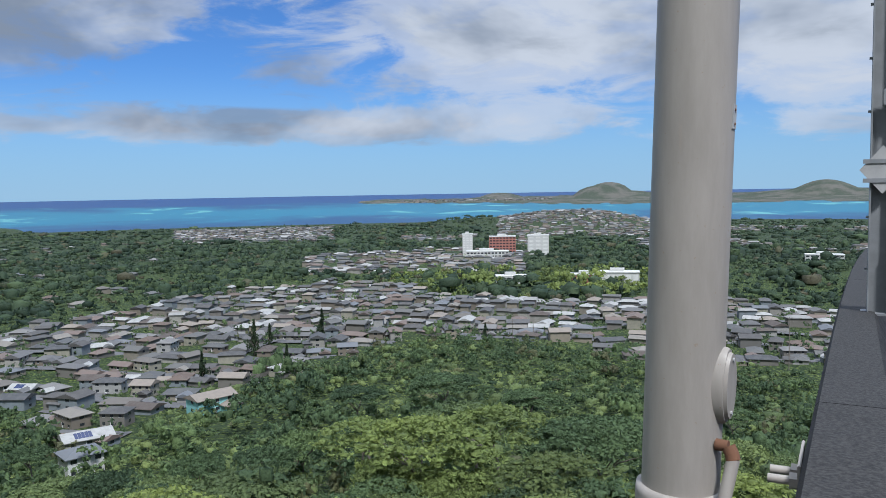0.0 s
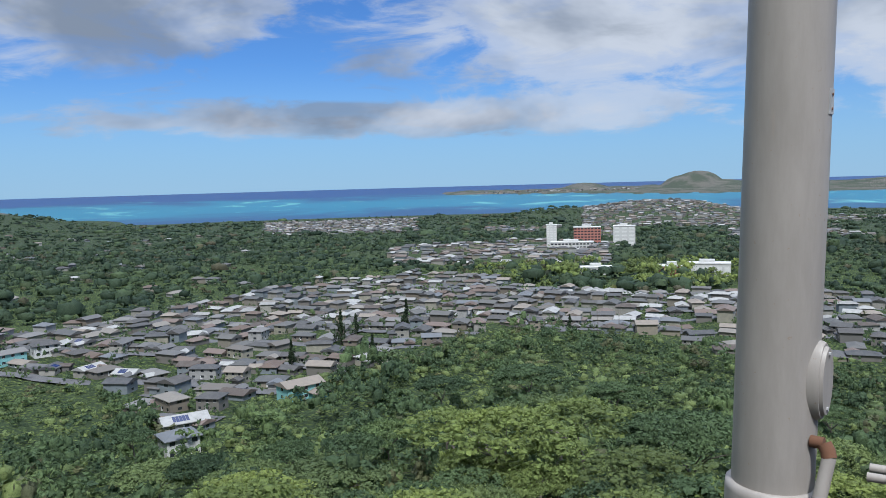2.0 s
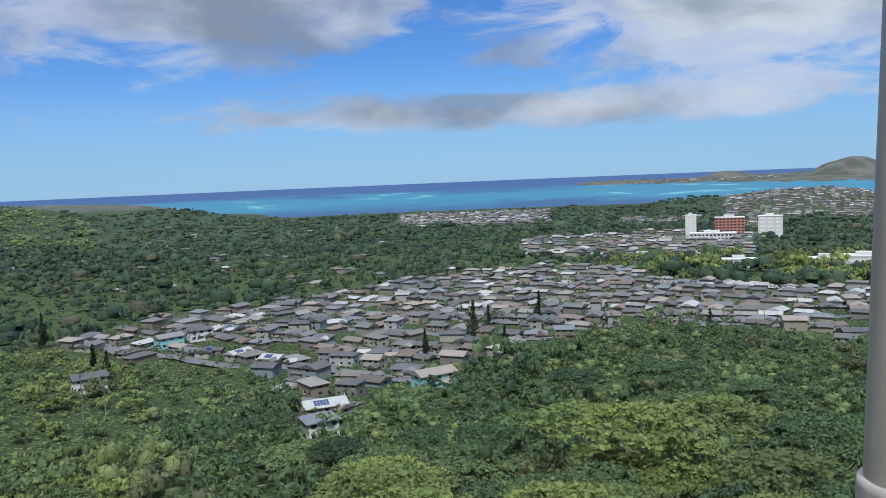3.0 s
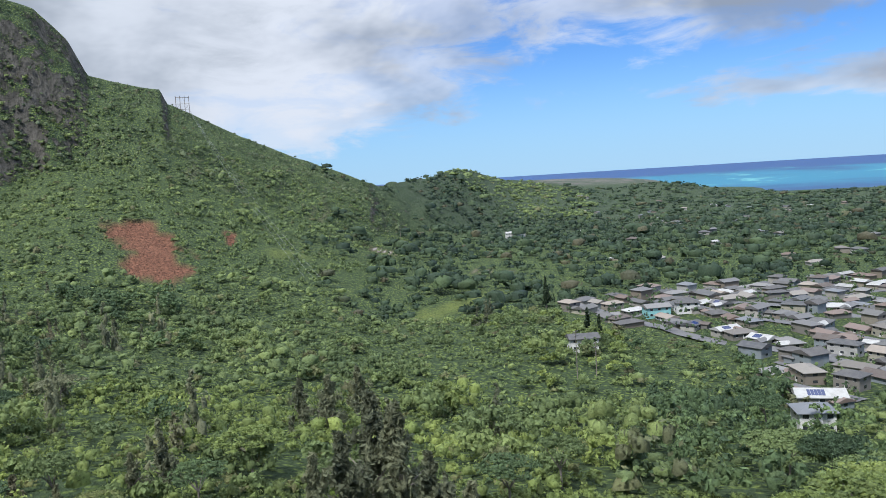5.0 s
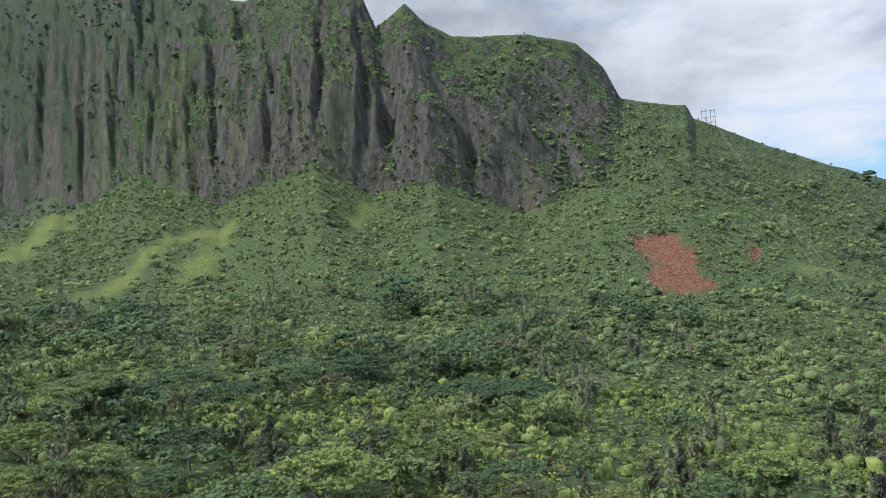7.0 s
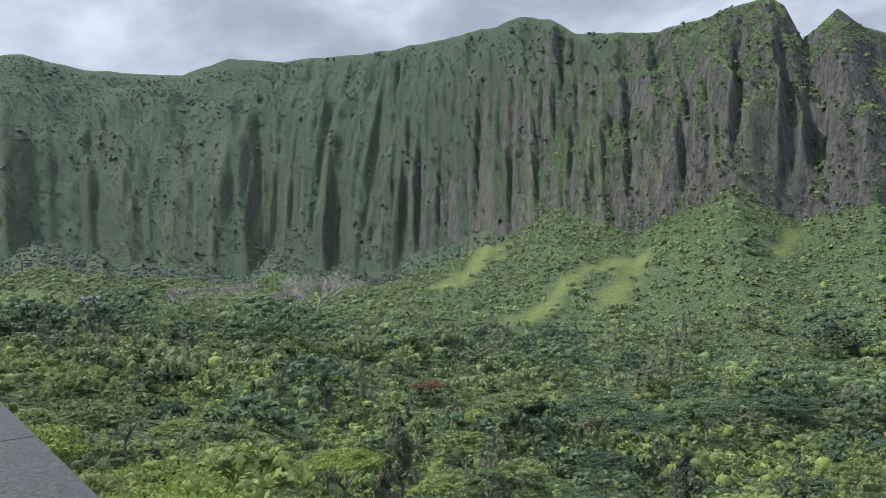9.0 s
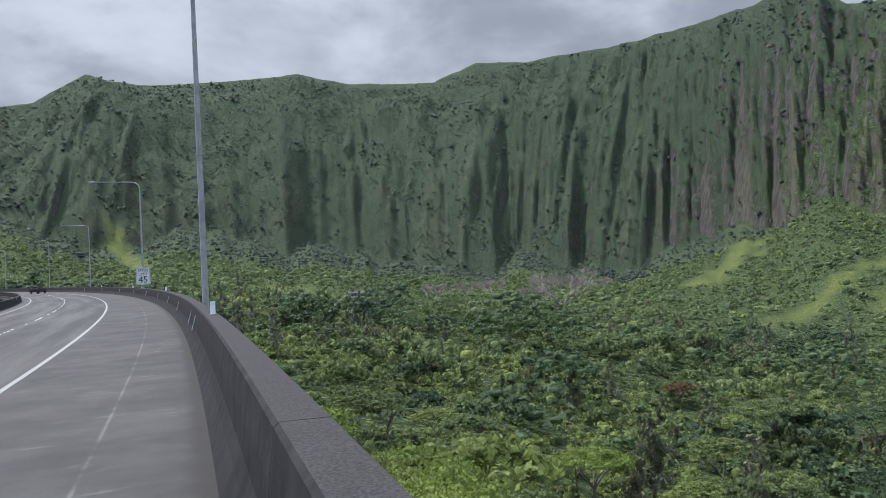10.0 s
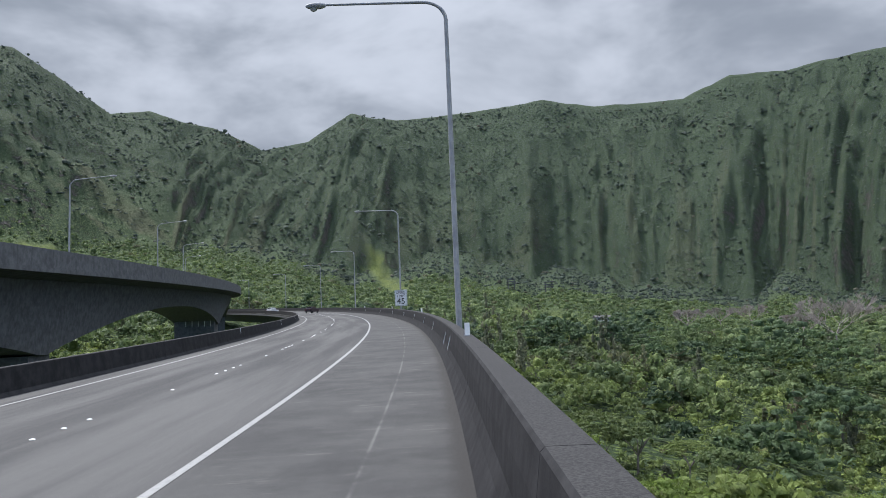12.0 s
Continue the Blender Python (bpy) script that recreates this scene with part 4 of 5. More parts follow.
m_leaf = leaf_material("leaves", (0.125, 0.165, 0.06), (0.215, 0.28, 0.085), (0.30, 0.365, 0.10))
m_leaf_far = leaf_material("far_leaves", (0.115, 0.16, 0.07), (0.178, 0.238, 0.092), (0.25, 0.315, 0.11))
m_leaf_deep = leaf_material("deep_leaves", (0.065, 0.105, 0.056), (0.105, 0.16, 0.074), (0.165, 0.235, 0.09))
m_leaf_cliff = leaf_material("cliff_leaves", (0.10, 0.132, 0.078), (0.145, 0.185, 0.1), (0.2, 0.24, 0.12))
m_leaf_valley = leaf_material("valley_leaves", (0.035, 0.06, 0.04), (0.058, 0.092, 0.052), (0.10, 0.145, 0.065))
# haze painted into the leaf colour of the far cliffs
m_leaf_hazed = leaf_material("hazed_leaves", (0.06, 0.083, 0.066), (0.09, 0.118, 0.09), (0.125, 0.155, 0.112))
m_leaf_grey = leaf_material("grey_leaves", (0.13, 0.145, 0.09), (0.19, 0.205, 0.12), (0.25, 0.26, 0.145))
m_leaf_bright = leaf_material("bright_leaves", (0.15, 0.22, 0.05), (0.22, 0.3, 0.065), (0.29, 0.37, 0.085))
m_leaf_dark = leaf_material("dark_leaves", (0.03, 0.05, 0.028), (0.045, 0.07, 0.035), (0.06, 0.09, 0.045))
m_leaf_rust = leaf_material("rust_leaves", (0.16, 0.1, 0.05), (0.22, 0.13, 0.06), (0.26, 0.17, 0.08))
m_bark = plain("bark", (0.16, 0.14, 0.12), 0.9)
m_twig = plain("pale_twigs", (0.3, 0.255, 0.23), 0.9)


def cards(centres, outward, size, rng, flat=0.35, long=1.0):
    """Leaf clumps: one bent quad at each centre."""
    n = len(centres)
    nor = outward * flat + rng.normal(0, 1, (n, 3)) * (1 - flat)
    nor /= np.linalg.norm(nor, axis=1)[:, None] + 1e-9
    t = np.cross(nor, rng.normal(0, 1, (n, 3)))
    t /= np.linalg.norm(t, axis=1)[:, None] + 1e-9
    b = np.cross(nor, t)
    s = (size * rng.uniform(0.6, 1.35, n))[:, None]
    bend = nor * s * rng.uniform(-0.35, 0.35, (n, 1))
    q = np.stack((centres - t * s * long - b * s * 0.35, centres - b * s * 0.6 + bend, centres + t * s * long + b * s * 0.3, centres + b * s * 0.65 - bend), 1)
    return q.reshape(-1, 3)


def quad_faces(n):
    return np.arange(n * 4, dtype=np.int32).reshape(-1, 4)


DOMES = {2: ([-38, 34, 84], 5)}


def domes(centres, rad_xy, rad_z, rng, level=2):
    """Rounded leafy clumps, uneven all over; quads of four points each ring."""
    els, seg = DOMES[level]
    els = np.radians(els)
    n, k = len(centres), len(els)
    th = np.arange(seg) * 2 * np.pi / seg
    ce, se = np.cos(els), np.sin(els)
    unit = np.stack((ce[:, None] * np.cos(th), ce[:, None] * np.sin(th), np.repeat(se[:, None], seg, 1)), -1).reshape(-1, 3)
    spin = rng.uniform(0, 6.28, n)
    c, s = np.cos(spin)[:, None], np.sin(spin)[:, None]
    u = np.stack((unit[None, :, 0] * c - unit[None, :, 1] * s, unit[None, :, 0] * s + unit[None, :, 1] * c, np.repeat(unit[None, :, 2], n, 0)), -1)
    u = u * rng.uniform(0.68, 1.28, (n, k * seg, 1))
    v = centres[:, None, :] + u * np.stack((rad_xy, rad_xy, rad_z), -1)[:, None, :]
    i, j = np.meshgrid(np.arange(seg), np.arange(k - 1))
    q = np.stack((j * seg + i, j * seg + (i + 1) % seg, (j + 1) * seg + (i + 1) % seg, (j + 1) * seg + i), -1).reshape(-1, 4)
    f = (q[None] + (np.arange(n) * k * seg)[:, None, None]).reshape(-1, 4)
    return v.reshape(-1, 3), f.astype(np.int32), k * seg


def clump_set(kind, rng, count):
    """Centres and radii of the clumps of a unit crown."""
    g = rng.uniform(0, 6.28, count)
    if kind == "umbrella":
        # flat sprays in tiers over a wide low dome
        d = np.sqrt(rng.uniform(0, 1, count)) * 0.92
        tier = np.sqrt(np.clip(1 - d ** 2, 0, 1)) * 0.75 * np.where(rng.uniform(0, 1, count) < 0.75, 1.0, 0.55)
        return np.stack((np.cos(g) * d, np.sin(g) * d, tier - 0.2 + rng.uniform(-0.05, 0.05, count)), 1), rng.uniform(0.13, 0.24, count), rng.uniform(0.05, 0.10, count)
    if kind == "feather":
        h = np.linspace(0, 1, count)
        d = np.abs(rng.normal(0, 0.42, count)) * (1.15 - h)
        return np.stack((np.cos(g) * d, np.sin(g) * d, -0.5 + 1.9 * h), 1), 0.27 * (1.3 - h), 0.36 * (1.3 - h)
    d = np.sqrt(rng.uniform(0, 1, count)) * 0.85
    return np.stack((np.cos(g) * d, np.sin(g) * d, np.sqrt(np.clip(1 - d ** 2, 0, 1)) * 0.75 - 0.35 + rng.uniform(-0.15, 0.1, count)), 1), rng.uniform(0.2, 0.34, count), rng.uniform(0.12, 0.2, count)


def in_clumps(cc, rw, rh, pick, rng):
    """Places of leaf sprays in the outer part of clumps, and their outward directions."""
    d = rng.normal(0, 1, (len(pick), 3))
    d[:, 2] = np.abs(d[:, 2]) - 0.35
    d /= np.linalg.norm(d, axis=1)[:, None]
    deep = rng.uniform(0.5, 1.08, (len(pick), 1))
    return cc[pick] + d * deep * np.stack((rw, rw, rh), 1)[pick], d


def limb(bm, p, q, r0, r1, seg=6):
    p, q = Vector(p), Vector(q)
    m = Matrix.Translation((p + q) / 2) @ (q - p).to_track_quat("Z", "Y").to_matrix().to_4x4()
    bmesh.ops.create_cone(bm, cap_ends=False, segments=seg, radius1=r0, radius2=r1, depth=(q - p).length, matrix=m)


def tree(kind, wide, tall, leaves, size, mat, seed, label):
    """A tree of its own: trunk with limbs, crown of leaf clumps."""
    rng = np.random.RandomState(seed)
    top = tall * (0.72 if kind != "feather" else 0.3)
    root = new("tree")
    bm = bmesh.new()
    limb(bm, (0, 0, -2.5), (0.1 * wide, 0, top * 0.55), 0.045 * tall ** 0.8, 0.03 * tall ** 0.8, 8)
    for k in range(6):
        g = rng.uniform(0, 2 * math.pi)
        tip = (math.cos(g) * wide * 0.6, math.sin(g) * wide * 0.6, top + rng.uniform(-0.05, 0.3) * tall * 0.3)
        mid = (tip[0] * 0.4 + 0.1 * wide, tip[1] * 0.4, top * 0.8)
        limb(bm, (0.1 * wide, 0, top * 0.53), mid, 0.02 * tall ** 0.8, 0.014 * tall ** 0.8)
        limb(bm, mid, tip, 0.014 * tall ** 0.8, 0.005 * tall ** 0.8)
    part("trunk", bm, m_bark, root)
    stretch = np.array((wide, wide, tall * 0.42 if kind != "feather" else tall * 0.36))
    base = np.array((0.1 * wide, 0, top))
    cc, rx, rz = clump_set(kind, rng, {"umbrella": 85, "feather": 46}.get(kind, 48))
    cc = cc * stretch + base
    rw, rh = rx * wide, rz * stretch[2]
    c, d = in_clumps(cc, rw, rh, rng.randint(0, len(cc), leaves), rng)
    if kind == "umbrella":
        d = d * 0.5 + np.array((0, 0, 0.8))
    lv = cards(c, d, size, rng, 0.6, 2.0 if kind == "feather" else 1.0)
    v, f, _ = domes(cc, rw * 0.48, rh * 0.48, rng, 2)
    mesh_object("crown", np.concatenate((v, lv)), np.concatenate((f, quad_faces(leaves) + len(v))), mat, root, smooth=True)
    return tagged(root, label, "tree", group="trees below the viaduct")


def azimuth(x, y):
    return (np.degrees(np.arctan2(-x, y)) - TURN + 60) % 360 - 60


# built-up ground: azimuth, nearest and farthest house
TOWN = np.array([(-40, 375, 620), (-14, 365, 620), (-8, 415, 625), (-4, 420, 640), (0, 425, 690), (5, 400, 800), (8, 365, 810), (13, 340, 770), (17, 325, 710), (21, 285, 660), (25, 232, 615),
                 (29, 330, 590), (33, 385, 560), (38, 395, 500), (42, 425, 470), (43, 450, 450)], float)


def in_town(x, y, margin=0.0):
    a, r = azimuth(x, y), np.hypot(x, y)
    return (a < 43) & (r > col(TOWN, 1, a) - margin) & (r < col(TOWN, 2, a) + margin)


# second belt of houses, shops and the hill across the valley
def in_far_town(x, y):
    a, r = azimuth(x, y), np.hypot(x, y)
    belt = (a > -6) & (a < 10) & (r > 880) & (r < 1180)
    hill = (a > -15.5) & (a < -4) & (r > 1780) & (r < 2450)
    coast = (a > 8) & (a < 19) & (r > 1750) & (r < 2450)
    east = (a < -14) & (r > 1250) & (r < 2300) & (patchy(x / 160, y / 160, 77, 2) > 0.05)
    mid = (a > -7) & (a < 3) & (r > 1200) & (r < 1750) & (patchy(x / 120, y / 120, 78, 2) > 0.1)
    return belt | hill | coast | east | mid


def road_clear(x, y):
    """True away from the two roadways."""
    rad = np.hypot(x - RADIUS, y)
    ahead = (y < 60) & (y > -430)
    return ~(ahead & (rad < RADIUS + 5) & (rad > RADIUS - 40))


def scatter(a0, a1, r0, r1, gap, seed):
    rng = np.random.RandomState(seed)
    n = int(radians(a1 - a0) / 2 * (r1 * r1 - r0 * r0) / (gap * gap))
    a, r = rng.uniform(a0, a1, n), np.sqrt(rng.uniform(r0 * r0, r1 * r1, n))
    w = np.radians(a + TURN)
    return -np.sin(w) * r, np.cos(w) * r, a, r, rng


def forest(name, label, a0, a1, r0, r1, gap, wide, tall, clumps, leaves, size, level, mat, seed, keep, kinds=("round",), cliff=False, fill=1.45):
    """Woods too many to count: crowns of leaf clumps over the ground, one mesh."""
    x, y, a, r, rng = scatter(a0, a1, r0, r1, gap, seed)
    ok = keep(x, y, a, r)
    open_ground = np.maximum(patch_field(x, y, GRASS), np.maximum(patch_field(x, y, EARTH), patch_field(x, y, PALE)))
    ok &= open_ground < 0.12
    x, y = x[ok], y[ok]
    z = ground_z(x, y)
    e = 3.0
    slope = np.hypot(ground_z(x + e, y) - z, ground_z(x, y + e) - z) / e
    good = slope < (3.6 if cliff else 1.3)
    x, y, z = x[good], y[good], z[good]
    out, tints = [], []
    tmpl = [(clump_set(k, rng, clumps), k) for k in kinds for _ in range(6)]
    which = rng.randint(0, len(tmpl), len(x))
    grow = np.clip(np.exp(rng.normal(-0.1, 0.38, len(x))), 0.45, 2.2) * (0.8 + 0.35 * np.clip(patchy(x / 45, y / 45, seed + 5, 2), -1, 1))
    faces, base = [], 0
    for k, ((c, rx, rz), kind) in enumerate(tmpl):
        m = np.where(which == k)[0]
        if not len(m):
            continue
        g = grow[m]
        turn = rng.uniform(0, 6.28, len(m))
        ct, st = np.cos(turn)[:, None], np.sin(turn)[:, None]
        w, h = (wide * g)[:, None], (tall * g)[:, None]
        cc = np.stack(((c[None, :, 0] * ct - c[None, :, 1] * st) * w + x[m][:, None], (c[None, :, 0] * st + c[None, :, 1] * ct) * w + y[m][:, None],
                       (c[None, :, 2] + 0.36) * h + z[m][:, None]), -1).reshape(-1, 3)
        rw, rh = (rx[None] * w).ravel() * fill, (rz[None] * h).ravel() * fill
        tone = rng.uniform(0, 1, len(m))
        if level:
            core = 0.5 if clumps > 1 else 0.72 if leaves < 12 else 0.55
            v, f, per = domes(cc, rw * core, rh * core, rng, level)
            out.append(v)
            faces.append(f + base)
            base += len(v)
            tints.append(np.repeat(tone, clumps * per))
        if leaves:
            pick = (rng.randint(0, clumps, (len(m), leaves)) + (np.arange(len(m)) * clumps)[:, None]).ravel()
            c3, d = in_clumps(cc, rw, rh, pick, rng)
            if kind == "umbrella":
                d = d * 0.5 + np.array((0, 0, 0.8))
            lv = cards(c3, d, size, rng, 0.55)
            out.append(lv)
            faces.append(quad_faces(len(pick)) + base)
            base += len(lv)
            tints.append(np.repeat(tone, leaves * 4))
    v = np.concatenate(out)
    ob = mesh_object(name, v, np.concatenate(faces), mat, smooth=bool(level))
    ob.data.attributes.new("tint", "FLOAT", "POINT").data.foreach_set("value", np.concatenate(tints).astype(np.float32))
    return tagged(ob, label, "forest", kind="stuff")


wild = lambda x, y, a, r: road_clear(x, y) & ~in_town(x, y, 8)


def rng_keep(x):
    """An even chance for each place."""
    return np.abs(np.sin(x * 12.9898) * 43758.5453) % 1.0


def stand_of(seed, low, high=9.0):
    """Ground where one kind of tree has gathered."""
    return lambda x, y, a, r: wild(x, y, a, r) & (patchy(x / 60, y / 60, seed, 3) > low) & (patchy(x / 60, y / 60, seed, 3) < high)


# low growth between the crowns, then the crowns themselves, kind by kind
forest("undergrowth", "yellow-green shrubs and young trees in the valley", 38, 184, 118, 260, 3.6, 2.1, 2.2, 1, 16, 0.38, 2, m_leaf, 11, wild, fill=3.0)
forest("undergrowth", "green shrubs and young trees on the valley floor", 38, 184, 255, 435, 5.6, 3.2, 3.2, 1, 13, 0.62, 2, m_leaf_far, 21, wild, fill=3.0)
forest("woodland", "broad-crowned dark green trees in the valley", 70, 184, 125, 435, 17, 8.5, 10.0, 22, 220, 0.6, 2, m_leaf_deep, 61, stand_of(71, 0.0), ("umbrella",), fill=1.45)
forest("woodland", "round leafy trees in the valley", 38, 184, 120, 435, 14, 5.2, 7.5, 11, 150, 0.6, 2, m_leaf_far, 62, stand_of(72, -0.1), ("round",), fill=1.4)
forest("woodland", "grey-green feathery trees in the valley", 46, 184, 120, 435, 19, 4.4, 6.0, 14, 170, 0.45, 2, m_leaf_grey, 63, stand_of(73, 0.15), ("feather",), fill=1.3)
forest("woodland", "yellow-green trees in the valley", 38, 184, 120, 435, 18, 4.8, 6.0, 12, 180, 0.55, 2, m_leaf, 64, stand_of(74, 0.1), ("round", "umbrella"), fill=1.4)
forest("woodland", "green woodland on the slope above the houses", -36, 38, 118, 430, 9.5, 5.2, 8.0, 8, 80, 0.6, 2, m_leaf_deep, 12,
       lambda x, y, a, r: ~in_town(x, y, 12) & ((a < 14) | (rng_keep(x) < 0.6)), ("round", "umbrella", "round"), fill=1.4)
forest("undergrowth", "green shrubs on the slope above the houses", -36, 38, 118, 430, 5.4, 3.0, 2.8, 1, 12, 0.55, 2, m_leaf_far, 22, lambda x, y, a, r: ~in_town(x, y, 3), fill=3.4)
forest("scrub", "low yellow-green shrubs below the viaduct", 28, 150, 56, 126, 1.9, 1.15, 1.6, 1, 20, 0.2, 2, m_leaf, 13, lambda x, y, a, r: road_clear(x, y), fill=3.4)
forest("scrub", "low green shrubs beneath the trees", -36, 28, 60, 126, 2.5, 1.6, 1.6, 1, 18, 0.26, 2, m_leaf_far, 14, lambda x, y, a, r: r > 0, fill=3.4)
forest("hillside_woods", "woods on the mountain's lower slopes", 50, 184, 430, 980, 7.2, 4.2, 3.8, 1, 10, 1.0, 2, m_leaf_far, 15,
       lambda x, y, a, r: road_clear(x, y) & (r < col(SLOPES, 3, a) * 1.12) & ((a - 50) / 13 + 0.5 * patchy(x / 60, y / 60, 81, 3) > 0.5), ("round",), True, 2.4)
forest("valley_woods", "dark green woods between the houses and the bay", -36, 64, 430, 1500, 13.5, 8.0, 8.0, 1, 7, 1.5, 2, m_leaf_valley, 16,
       lambda x, y, a, r: ~in_town(x, y, 2) & ~in_far_town(x, y) & ((a - 50) / 13 + 0.5 * patchy(x / 60, y / 60, 81, 3) < 0.5) & ((a < 50) | (r < col(SLOPES, 5, a))), fill=2.8)
forest("town_belt", "tall bright green trees behind the houses", -16, 5, 640, 860, 12, 7.0, 9.0, 9, 36, 1.1, 2, m_leaf, 31, lambda x, y, a, r: ~in_town(x, y, 6) & (patchy(x / 70, y / 70, 83, 2) > -0.25), ("round",), fill=1.4)
forest("far_woods", "distant woods near the shore", -36, 42, 1500, 2560, 26, 14, 7, 1, 4, 2.6, 2, m_leaf_valley, 17, lambda x, y, a, r: ~in_far_town(x, y), fill=2.8)
forest("hill_woods", "woods on the low hill near the bay", 40, 57, 1450, 2060, 15, 8, 4.5, 1, 7, 2.0, 2, m_leaf_far, 29, lambda x, y, a, r: r < col(SLOPES, 5, a), fill=3.2)
forest("mountain_woods", "woods clinging to the far cliffs", 102, 184, 980, 1950, 11.5, 4.4, 4.0, 1, 2, 1.5, 2, m_leaf_hazed, 18,
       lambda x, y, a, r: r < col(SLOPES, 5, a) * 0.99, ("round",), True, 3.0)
forest("mountain_woods", "woods clinging to the near cliffs and ridge", 54, 104, 700, 1000, 6.6, 3.0, 3.0, 1, 6, 0.9, 2, m_leaf_cliff, 28,
       lambda x, y, a, r: (r < col(SLOPES, 5, a) * 0.995) & (r > col(SLOPES, 3, a)), ("round",), True, 2.2)
forest("town_trees", "garden trees scattered among the houses", -36, 43, 230, 820, 9.0, 2.5, 4.4, 2, 10, 0.5, 2, m_leaf_deep, 19, lambda x, y, a, r: in_town(x, y, 0), fill=1.8)
forest("town_trees", "trees among the far houses", -36, 20, 880, 2450, 42, 7.0, 6.0, 3, 4, 1.4, 2, m_leaf_far, 20, lambda x, y, a, r: in_far_town(x, y))

# trees that stand near enough to tell apart
TREES = [tree("umbrella", 6.5, 9.5, 1500, 0.24, m_leaf, 1, "wide flat-topped green tree on the slope"),
         tree("umbrella", 5.0, 8.0, 1300, 0.22, m_leaf_deep, 2, "flat-topped dark green tree on the slope"),
         tree("round", 4.2, 8.0, 1300, 0.22, m_leaf_far, 3, "round leafy green tree on the slope"),
         tree("round", 3.4, 6.5, 1100, 0.2, m_leaf, 4, "dense leafy green tree on the slope"),
         tree("feather", 3.2, 11.0, 1900, 0.17, m_leaf_grey, 5, "tall feathery grey-green tree on the slope"),
         tree("feather", 2.6, 8.5, 1600, 0.15, m_leaf_grey, 6, "feathery grey-green tree on the slope"),
         tree("round", 3.0, 5.0, 5000, 0.075, m_leaf_bright, 7, "bright yellow-green leafy tree below the viaduct"),
         tree("feather", 2.4, 15.0, 700, 0.3, m_leaf_dark, 8, "tall dark conifer among the houses"),
         tree("umbrella", 13.0, 17.0, 6500, 0.33, m_leaf_far, 9, "huge spreading flat-topped green tree on the slope"),
         tree("umbrella", 12.0, 16.0, 6000, 0.33, m_leaf_deep, 10, "huge spreading dark green tree on the slope"),
         tree("round", 7.5, 12.0, 4200, 0.3, m_leaf, 11, "large round light green tree on the slope"),
         tree("round", 6.5, 11.0, 3600, 0.3, m_leaf_deep, 12, "large round dark green tree on the slope"),
         tree("umbrella", 9.0, 8.0, 4200, 0.3, m_leaf_far, 13, "low broad bright green tree on the slope"),
         tree("round", 6.0, 8.0, 2600, 0.3, m_leaf_rust, 14, "tree with rust-coloured young leaves"),
         tree("umbrella", 8.0, 9.0, 3000, 0.28, m_leaf_grey, 15, "rounded grey tree with few leaves")]


def set_tree(k, x, y, grow=1.0, turn=0.0):
    m = Matrix.Translation((x, y, float(ground_z(np.array([x]), np.array([y]))[0]))) @ Matrix.Rotation(turn, 4, "Z")
    ob = copy_thing(TREES[k], m)
    ob.scale = (grow, grow, grow * random.uniform(0.9, 1.1))
    return ob


x, y, a, r, rng = scatter(-34, 150, 48, 125, 9.0, 99)
ok = road_clear(x, y)
near = list(zip(x[ok], y[ok], a[ok], r[ok]))
for px, py, pa, pr in near[:150]:
    if pa < 30:
        k, g = rng.choice([0, 0, 1, 2, 2, 3]), rng.uniform(0.75, 1.3)
    elif pa < 95 and rng.uniform() < 0.65:
        continue
    elif pa < 70:
        k, g = rng.choice([2, 3, 4, 5, 6]), rng.uniform(0.5, 0.9)
    else:
        k, g = rng.choice([0, 1, 1, 2, 3, 4, 5]), rng.uniform(0.6, 1.05)
    set_tree(int(k), float(px), float(py), float(g), float(rng.uniform(0, 6.28)))
# some that stand out: azimuth, distance, kind, size
for pa, pr, k, g in ((55, 108, 4, 1.8), (57.5, 114, 4, 1.9), (59.5, 104, 5, 1.9), (53, 100, 5, 1.6), (61.5, 98, 5, 1.5), (50, 92, 5, 1.4), (64, 88, 6, 1.2), (92, 82, 4, 1.1), (110, 76, 6, 1.0), (130, 66, 6, 1.5),
                     (136, 44, 6, 1.9), (139, 50, 6, 2.1), (142, 46, 6, 1.9), (145, 52, 6, 2.1), (147, 42, 6, 1.8), (133, 52, 6, 1.8), (149, 60, 6, 2.2), (140, 60, 6, 2.2), (135, 62, 3, 1.9), (120, 84, 1, 1.3), (104, 90, 1, 1.4), (98, 96, 0, 1.3),
                     (84, 118, 1, 1.0), (88, 132, 0, 1.0), (79, 126, 2, 1.0), (94, 140, 1, 1.05), (101, 124, 5, 1.0), (107, 136, 1, 1.0), (113, 118, 2, 1.1), (117, 130, 0, 1.0), (74, 130, 5, 1.0), (70, 116, 1, 0.9),
                     (123, 110, 4, 0.9), (66, 134, 0, 1.0), (47, 112, 1, 1.0), (43, 128, 2, 1.1), (97, 112, 6, 1.1), (82, 98, 6, 1.0),
                     (2, 120, 0, 1.7), (-4, 135, 0, 1.8), (-9, 105, 0, 1.5), (6, 140, 0, 1.6), (-13, 92, 1, 1.6), (8, 78, 0, 1.2), (20, 72, 0, 1.3), (27, 68, 0, 1.2), (-1, 84, 2, 1.3), (-22, 100, 0, 1.3)):
    p = azdir(pa, pr)
    set_tree(k, p.x, p.y, g, pa)
